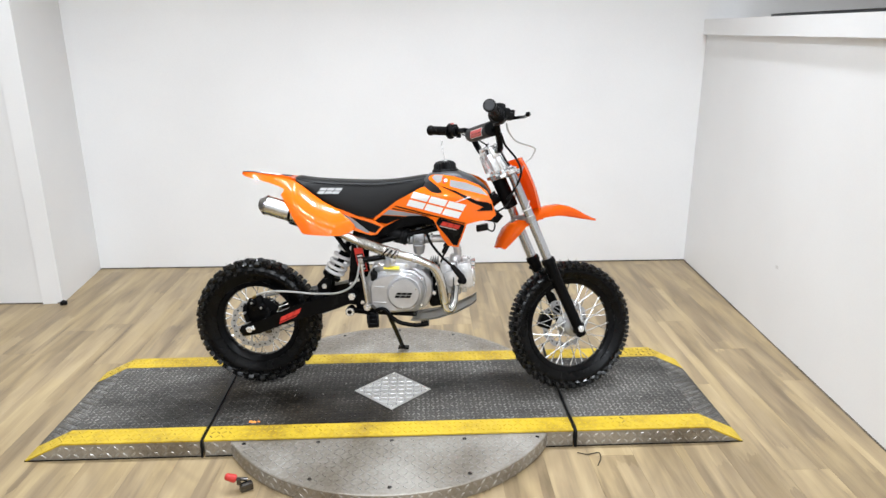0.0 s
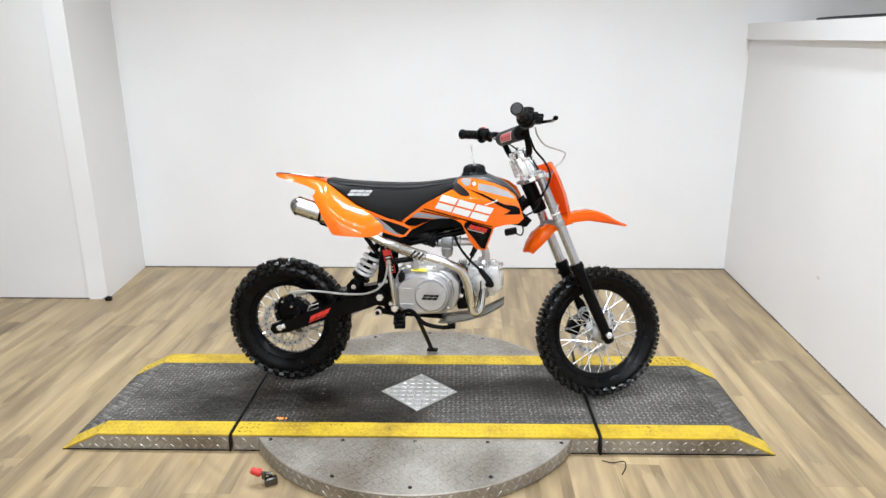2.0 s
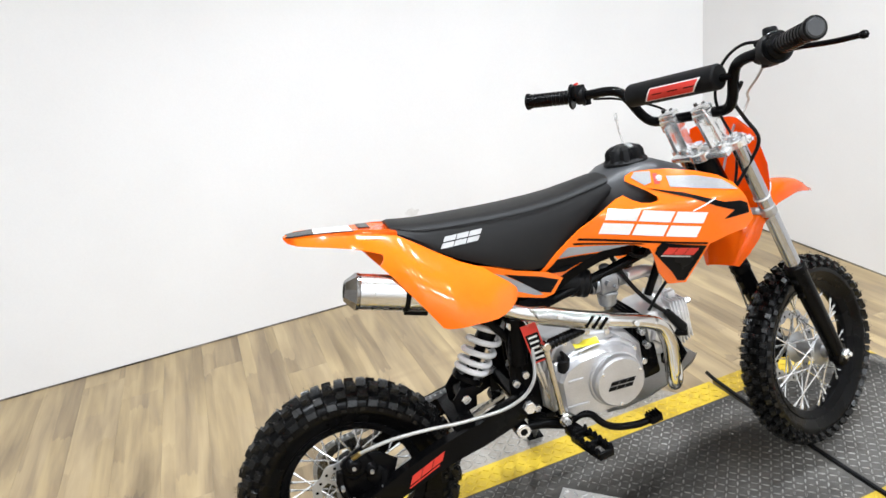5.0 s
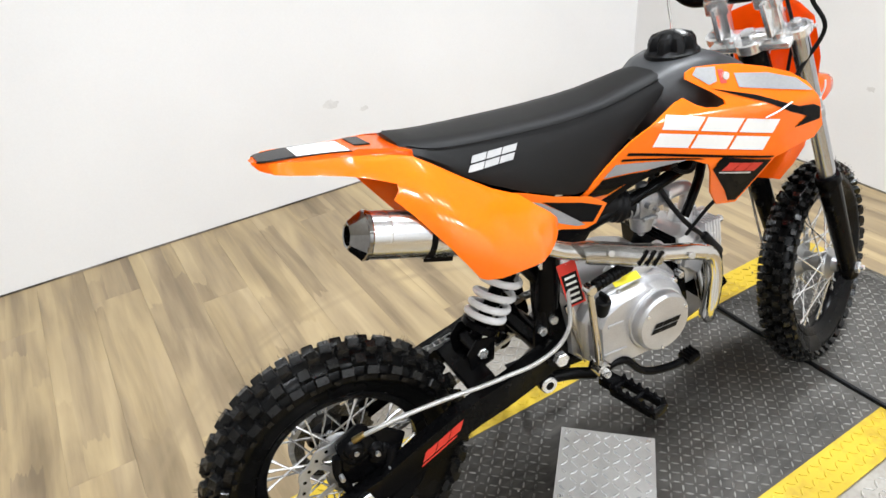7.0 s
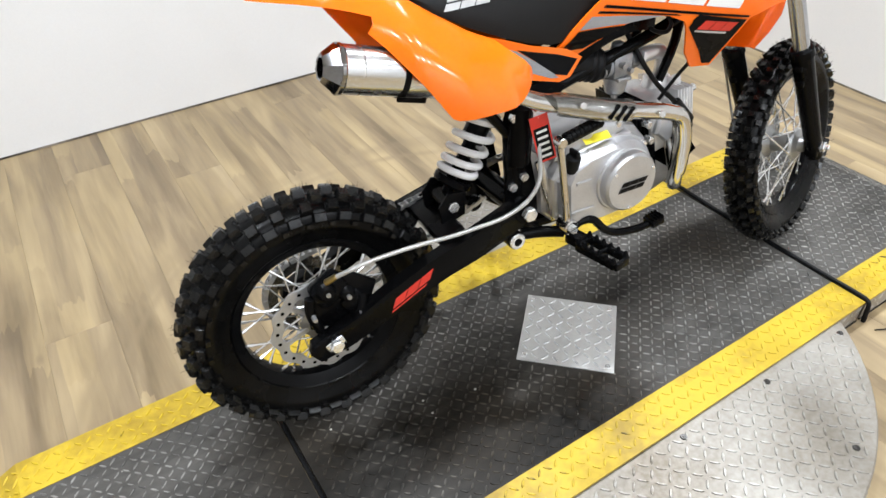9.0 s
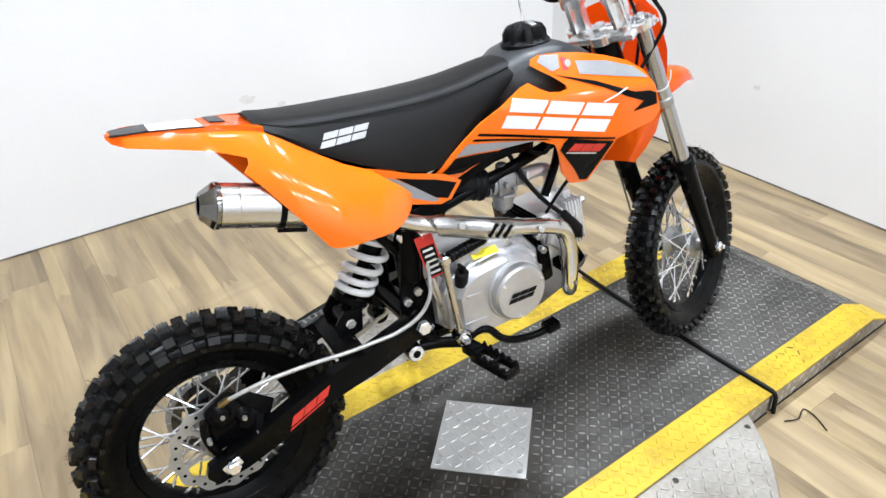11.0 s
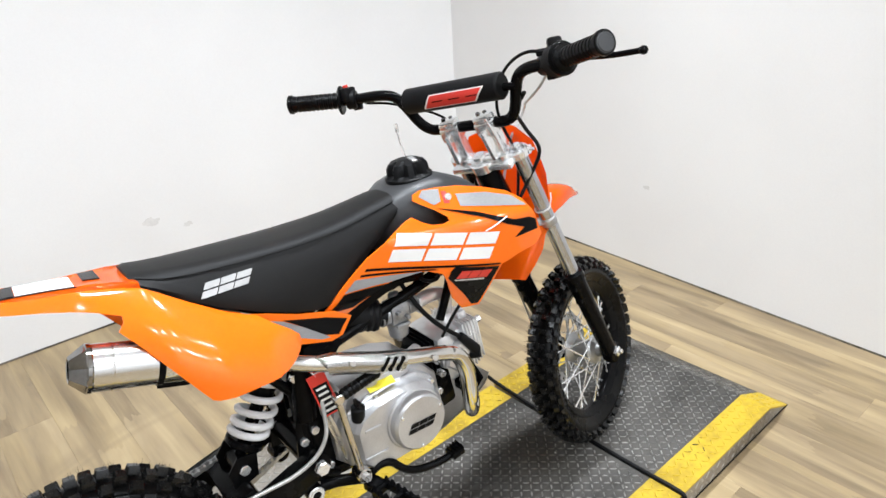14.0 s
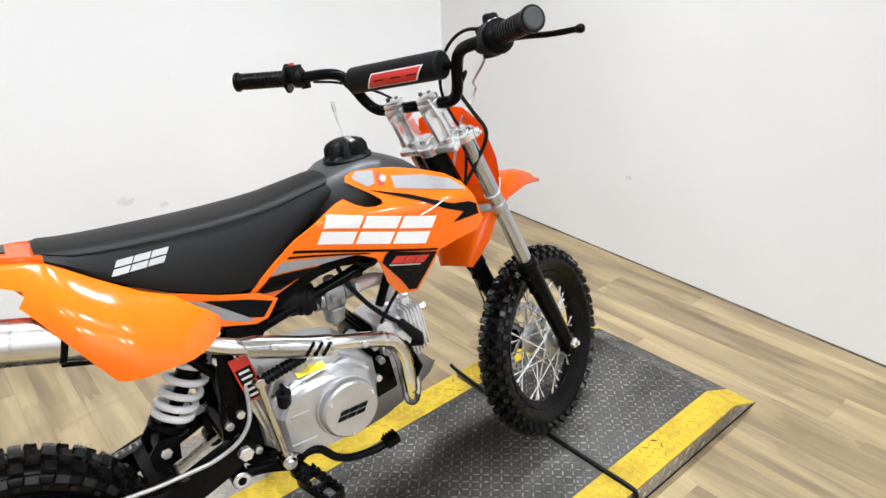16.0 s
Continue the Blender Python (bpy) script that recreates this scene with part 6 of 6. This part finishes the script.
def pad_sheet(g, quad, lift):
    """Lays a (y, angle) outline round the pad."""
    rows = []
    for k in range(7):
        f = k / 6
        row = []
        for (ya, aa), (yb, ab) in ((quad[0], quad[3]), (quad[1], quad[2])):
            y, a = ya + (yb - ya) * f, radians(aa + (ab - aa) * f)
            row.append((y, a))
        rows.append(row)
    rings = []
    for row in rows:
        (y0, a0), (y1, a1) = row
        pts = []
        for (y, a), r in (((y0, a0), 0.0265 + lift), ((y1, a1), 0.0265 + lift), ((y1, a1), 0.0262), ((y0, a0), 0.0262)):
            pts.append(g.verts.new(PADC + Vector((-r * math.cos(a), y, r * math.sin(a)))))
        rings.append(pts)
    loft(g, rings)


g = B()
pad_sheet(g, [(0.064, -48), (-0.066, -48), (-0.092, 15), (0.040, 15)], 0.0006)
part("graphic", g, WHITEDECAL, pad, "white-edged red slanted mark")
g = B()
pad_sheet(g, [(0.057, -43), (-0.064, -43), (-0.086, 10), (0.038, 10)], 0.0014)
part("graphic", g, REDDECAL, pad)
for k in range(3):
    g = B()
    y = 0.036 - 0.042 * k
    pad_sheet(g, [(y, -18), (y - 0.026, -18), (y - 0.027, -14), (y - 0.001, -14)], 0.0020)
    part("graphic", g, BLACKGLOSS, pad)
for s in (-1, 1):
    g0, g1 = Vector((BAR_X - 0.074, s * 0.272, BAR_Z + 0.099)), Vector((BAR_X - 0.133, s * 0.372, BAR_Z + 0.111))
    gd = (g1 - g0).normalized()
    bm = B()
    length = (g1 - g0).length
    flange = 0.031 if s > 0 else 0.024
    prof = [(0.0, -0.003), (flange - 0.002, -0.003), (flange, -0.001), (flange, 0.002), (flange - 0.003, 0.004), (0.0165, 0.006)]
    k = 0.012
    while k < length - 0.012:
        prof += [(0.0165, k), (0.0178, k + 0.001), (0.0178, k + 0.005), (0.0165, k + 0.006)]
        k += 0.010
    prof += [(0.0168, length - 0.008), (0.0205, length - 0.006), (0.0205, length), (0.018, length + 0.002), (0, length + 0.002)]
    lathe(bm, prof, 24, Matrix.Translation(g0) @ along(g0, g1).to_4x4())
    grip = part("grip", bm, RUBBER, bars, "black ribbed rubber grip")
    # end disc a little greyer than the ribbed grip
    bm = B()
    cyl(bm, g1 + gd * 0.001, g1 + gd * 0.0035, 0.0165, 0.015, 24, 0.001)
    part("grip_end", bm, GREYRUBBER, grip, "dark grey grip end")
    bm = B()
    if s < 0:
        cyl(bm, g0 - gd * 0.034, g0 - gd * 0.002, 0.0295, 0.028, n=28, bevel=0.005)
        cyl(bm, g0 - gd * 0.052, g0 - gd * 0.036, 0.018, n=20, bevel=0.002)
        box(bm, g0 - gd * 0.018 + Vector((0.026, 0, 0.010)), (0.022, 0.028, 0.026), None, 0.004)
        box(bm, g0 - gd * 0.030 + Vector((0.004, 0, 0.026)), (0.034, 0.026, 0.030), Matrix.Rotation(radians(30), 3, "Z"), 0.006)
        box(bm, g0 - gd * 0.038 + Vector((-0.010, 0, -0.022)), (0.018, 0.016, 0.014), None, 0.003)
        part("throttle_housing", bm, BLACKPLASTIC, bars, "black throttle housing")
        bm = B()
        cyl(bm, g0 - gd * 0.010, g0 - gd * 0.003, 0.0298, n=28, bevel=0.002)
        part("throttle_ring", bm, BLACKSATIN, bars)
        bm = B()
        p0 = g0 - gd * 0.062
        cyl(bm, p0 - gd * 0.012, p0 + gd * 0.012, 0.018, n=20, bevel=0.002)
        box(bm, p0 + Vector((0.026, -0.004, 0.006)), (0.034, 0.034, 0.024), None, 0.005)
        box(bm, p0 + Vector((0.030, 0.010, 0.022)), (0.040, 0.030, 0.014), None, 0.004)
        master = part("brake_master", bm, BLACKPLASTIC, bars, "black front brake master cylinder")
        bm = B()
        a = p0 + Vector((0.040, -0.012, 0.0))
        tip = Vector((0.874, -0.385, 0.972))
        tube(bm, [a, a.lerp(tip, 0.25) + Vector((0.012, 0, 0)), a.lerp(tip, 0.6) + Vector((0.010, 0, -0.002)), tip], 0.0052, 10, 4)
        lathe(bm, [(0, -0.008), (0.006, -0.006), (0.0085, 0), (0.006, 0.006), (0, 0.008)], 14, Matrix.Translation(tip))
        part("brake_lever", bm, BLACKSATIN, master, "black ball-ended brake lever")
    else:
        cyl(bm, g0 - gd * 0.034, g0 - gd * 0.012, 0.021, n=20, bevel=0.003)
        box(bm, g0 - gd * 0.022 + Vector((-0.008, 0, 0.012)), (0.034, 0.022, 0.030), None, 0.004)
        box(bm, g0 - gd * 0.022 + Vector((0.016, 0, -0.014)), (0.016, 0.018, 0.022), None, 0.003)
        switch = part("switch_box", bm, BLACKPLASTIC, bars, "black kill switch box")
        bm = B()
        cyl(bm, g0 - gd * 0.022 + Vector((-0.010, 0, 0.027)), g0 - gd * 0.022 + Vector((-0.011, 0, 0.032)), 0.006, n=12)
        part("button", bm, REDDECAL, switch, "red button")

# front plate and mudguard
bm = B()
rows = []
for k in range(9):
    f = k / 8
    x, z = 0.968 + 0.085 * f + 0.010 * math.sin(math.pi * f), 0.862 - 0.215 * f
    w = float(np.interp(f, [0, 0.08, 0.5, 0.85, 1], [0.066, 0.085, 0.081, 0.062, 0.052]))
    row = []
    for j in range(11):
        u2 = -1 + 2 * j / 10
        row.append(bm.verts.new((x + 0.034 * (1 - u2 * u2), u2 * w, z + 0.012 * (1 - u2 * u2) * (1 - f))))
    rows.append(row)
loft(bm, rows, closed=False)
bmesh.ops.solidify(bm, geom=bm.faces[:], thickness=0.003)
mpart("number_plate", bm, ORANGE, label="blank orange front number plate", steer=True, smooth=50)
FEND = [(0.908, 0.548, 0.040, 0.018), (0.922, 0.580, 0.057, 0.028), (0.946, 0.618, 0.069, 0.034), (0.980, 0.645, 0.068, 0.028), (1.02, 0.662, 0.062, 0.026), (1.06, 0.682, 0.060, 0.030), (1.10, 0.694, 0.060, 0.036), (1.14, 0.699, 0.055, 0.038), (1.18, 0.693, 0.047, 0.034), (1.22, 0.678, 0.036, 0.025), (1.255, 0.660, 0.023, 0.013), (1.287, 0.647, 0.010, 0.005), (1.302, 0.641, 0.003, 0.002)]
bm = B()
sections = []
for i, (x, z, w, drop) in enumerate(FEND):
    a, b = FEND[max(i - 1, 0)], FEND[min(i + 1, len(FEND) - 1)]
    d = Vector((b[0] - a[0], 0, b[1] - a[1])).normalized()
    up = Vector((-d.z, 0, d.x))
    c = Vector((x, 0, z))
    half_rim = [(1.0, -drop), (0.985, -drop * 0.55), (0.93, -drop * 0.20), (0.82, -drop * 0.04), (0.6, 0.0015), (0.3, 0.004)]
    sections.append([c + Vector((0, -w * u, 0)) + up * v for u, v in half_rim] + [c + up * 0.005] + [c + Vector((0, w * u, 0)) + up * v for u, v in reversed(half_rim)])
loft(bm, rings_of(bm, sections), closed=False)
bmesh.ops.solidify(bm, geom=bm.faces[:], thickness=0.003)
front_fender = mpart("front_fender", bm, ORANGE, label="orange plastic front mudguard", steer=True, smooth=45)
bm = B()
prism(bm, [(1.195, 0.688), (1.225, 0.674), (1.228, 0.6725), (1.215, 0.6755)], -0.03, 0.03)
part("graphic", bm, BLACKGLOSS, front_fender)
# front caliper, hoses and cables
bm = B()
box(bm, FRONT_HUB + Vector((-0.075, 0.058, 0.012)), (0.050, 0.036, 0.062), Matrix.Rotation(radians(20), 3, "Y"), 0.008)
box(bm, FRONT_HUB + Vector((-0.045, 0.070, 0.030)), (0.06, 0.012, 0.04), None, 0.004)
mpart("front_caliper", bm, BLACKSATIN, label="black front brake caliper", steer=True)
bm = B()
tube(bm, [(0.872, -0.205, 0.968), (0.890, -0.175, 0.945), (0.940, -0.115, 0.920), (1.010, -0.065, 0.910), (1.040, -0.045, 0.900), (1.030, -0.030, 0.870), (1.005, -0.018, 0.840), (0.985, 0.02, 0.72), (1.02, 0.08, 0.60), (1.10, 0.095, 0.42), (1.115, 0.080, 0.30)], 0.0028, 8, 6)
mpart("front_brake_hose", bm, HOSEGREY, label="thin grey front brake hose", steer=True)
bm = B()
tube(bm, [(0.852, -0.235, 1.000), (0.862, -0.170, 1.010), (0.878, -0.110, 0.985), (0.888, -0.075, 0.930), (0.905, -0.068, 0.880), (0.945, -0.062, 0.820), (0.955, -0.050, 0.760), (0.930, -0.045, 0.700), (0.880, -0.04, 0.670)], 0.0032, 8, 6)
tube(bm, [(0.850, 0.235, 0.980), (0.868, 0.170, 0.965), (0.90, 0.075, 0.92), (0.925, 0.055, 0.86), (0.940, 0.050, 0.78), (0.915, 0.045, 0.70), (0.87, 0.04, 0.67)], 0.0028, 8, 6)
tube(bm, [(0.872, -0.150, 0.940), (0.905, -0.105, 0.905), (0.945, -0.095, 0.865), (0.960, -0.110, 0.815), (0.950, -0.08, 0.76), (0.925, -0.06, 0.72)], 0.0040, 8, 6)
mpart("control_cable", bm, BLACKPLASTIC, label="black control cables looping from the handlebar", steer=True)
for pts in ([(0.942, -0.115, 0.700), (0.99, -0.113, 0.648), (1.012, -0.112, 0.648)],):
    bm = B()
    lathe(bm, [(0.0172, -0.002), (0.0184, -0.002), (0.0184, 0.002), (0.0172, 0.002)], 18, Matrix.Translation(F_LOW + fd * 0.036 + Vector((0, -0.073, 0))) @ along((0, 0, 0), fd).to_4x4())
    tube(bm, [F_LOW + fd * 0.036 + Vector((-0.004, -0.091, 0)), F_LOW + fd * 0.05 + Vector((0.004, -0.098, 0.004)), F_LOW + fd * 0.062 + Vector((0.012, -0.098, 0.008))], 0.0014, 6, 3)
    mpart("cable_tie", bm, WHITEDECAL, label="white cable tie on the fork tube", steer=True)
bm = B()
tube(bm, [(0.770, -0.168, 0.733), (0.790, -0.176, 0.742), (0.815, -0.178, 0.752)], 0.0014, 6, 3)
mpart("tag_string", bm, WHITEDECAL)

# hanging tag
TAG = Matrix.Translation((0.426, -0.108, 0.512)) @ pose(0, 0, 0, 0, -13, -12)
bm = B()
prism(bm, [(-0.0165, -0.044), (0.0165, -0.044), (0.0165, 0.044), (-0.0165, 0.044)], -0.0005, 0.0005)
tag = part("hang_tag", bm, REDDECAL, moto, "red warning tag with unreadable pale writing", TAG)
bm = B()
prism(bm, [(-0.0135, -0.040), (0.0135, -0.040), (0.0135, 0.022), (-0.0135, 0.022)], -0.0012, -0.0005)
part("print_area", bm, BLACKPLASTIC, tag)
for k in range(5):
    bm = B()
    prism(bm, [(-0.0095, -0.035 + 0.0118 * k), (0.0095, -0.035 + 0.0118 * k), (0.0095, -0.0305 + 0.0118 * k), (-0.0095, -0.0305 + 0.0118 * k)], -0.0018, -0.0012)
    part("writing_bar", bm, WHITEDECAL, tag)
bm = B()
tube(bm, [(0, 0, 0.040), (-0.004, 0.004, 0.052), (-0.006, 0.012, 0.062)], 0.001, 6, 3)
part("tie", bm, WHITEDECAL, tag)

# ---- floor planks ----
floor_ob = bpy.data.objects["floor"]
PW, PL, PG = 0.152, 1.22, 0.0002
prng = random.Random(5)
plank_mesh = None
rows_n = int(math.ceil((3.4 + 4.2) / PW))
for i in range(rows_n):
    x = -4.2 + (i + 0.5) * PW
    off = prng.uniform(0, PL)
    y = NORTH - PL + off
    while y > -4.1 - PL:
        lo, hi = max(y, -4.1), min(y + PL, NORTH if x > NW_X - 0.05 else JOG_Y)
        if hi - lo > 0.01:
            if hi - lo > PL - 1e-6 and plank_mesh:
                me = plank_mesh
            else:
                bm = B()
                h = (hi - lo) / 2 - PG / 2
                w = PW / 2 - PG / 2
                low_ring = [bm.verts.new((sx * w, sy * h, -0.005)) for sx, sy in ((-1, -1), (1, -1), (1, 1), (-1, 1))]
                mid_ring = [bm.verts.new((sx * w, sy * h, -0.0004)) for sx, sy in ((-1, -1), (1, -1), (1, 1), (-1, 1))]
                top_ring = [bm.verts.new((sx * (w - 0.0003), sy * (h - 0.0003), 0)) for sx, sy in ((-1, -1), (1, -1), (1, 1), (-1, 1))]
                loft(bm, [low_ring, mid_ring, top_ring])
                me = finish(bm, PLANK, "plank", 20)
                if hi - lo > PL - 1e-6:
                    plank_mesh = me
            part("plank", me, None, floor_ob, at=Matrix.Translation((x, (lo + hi) / 2, 0)))
        y -= PL
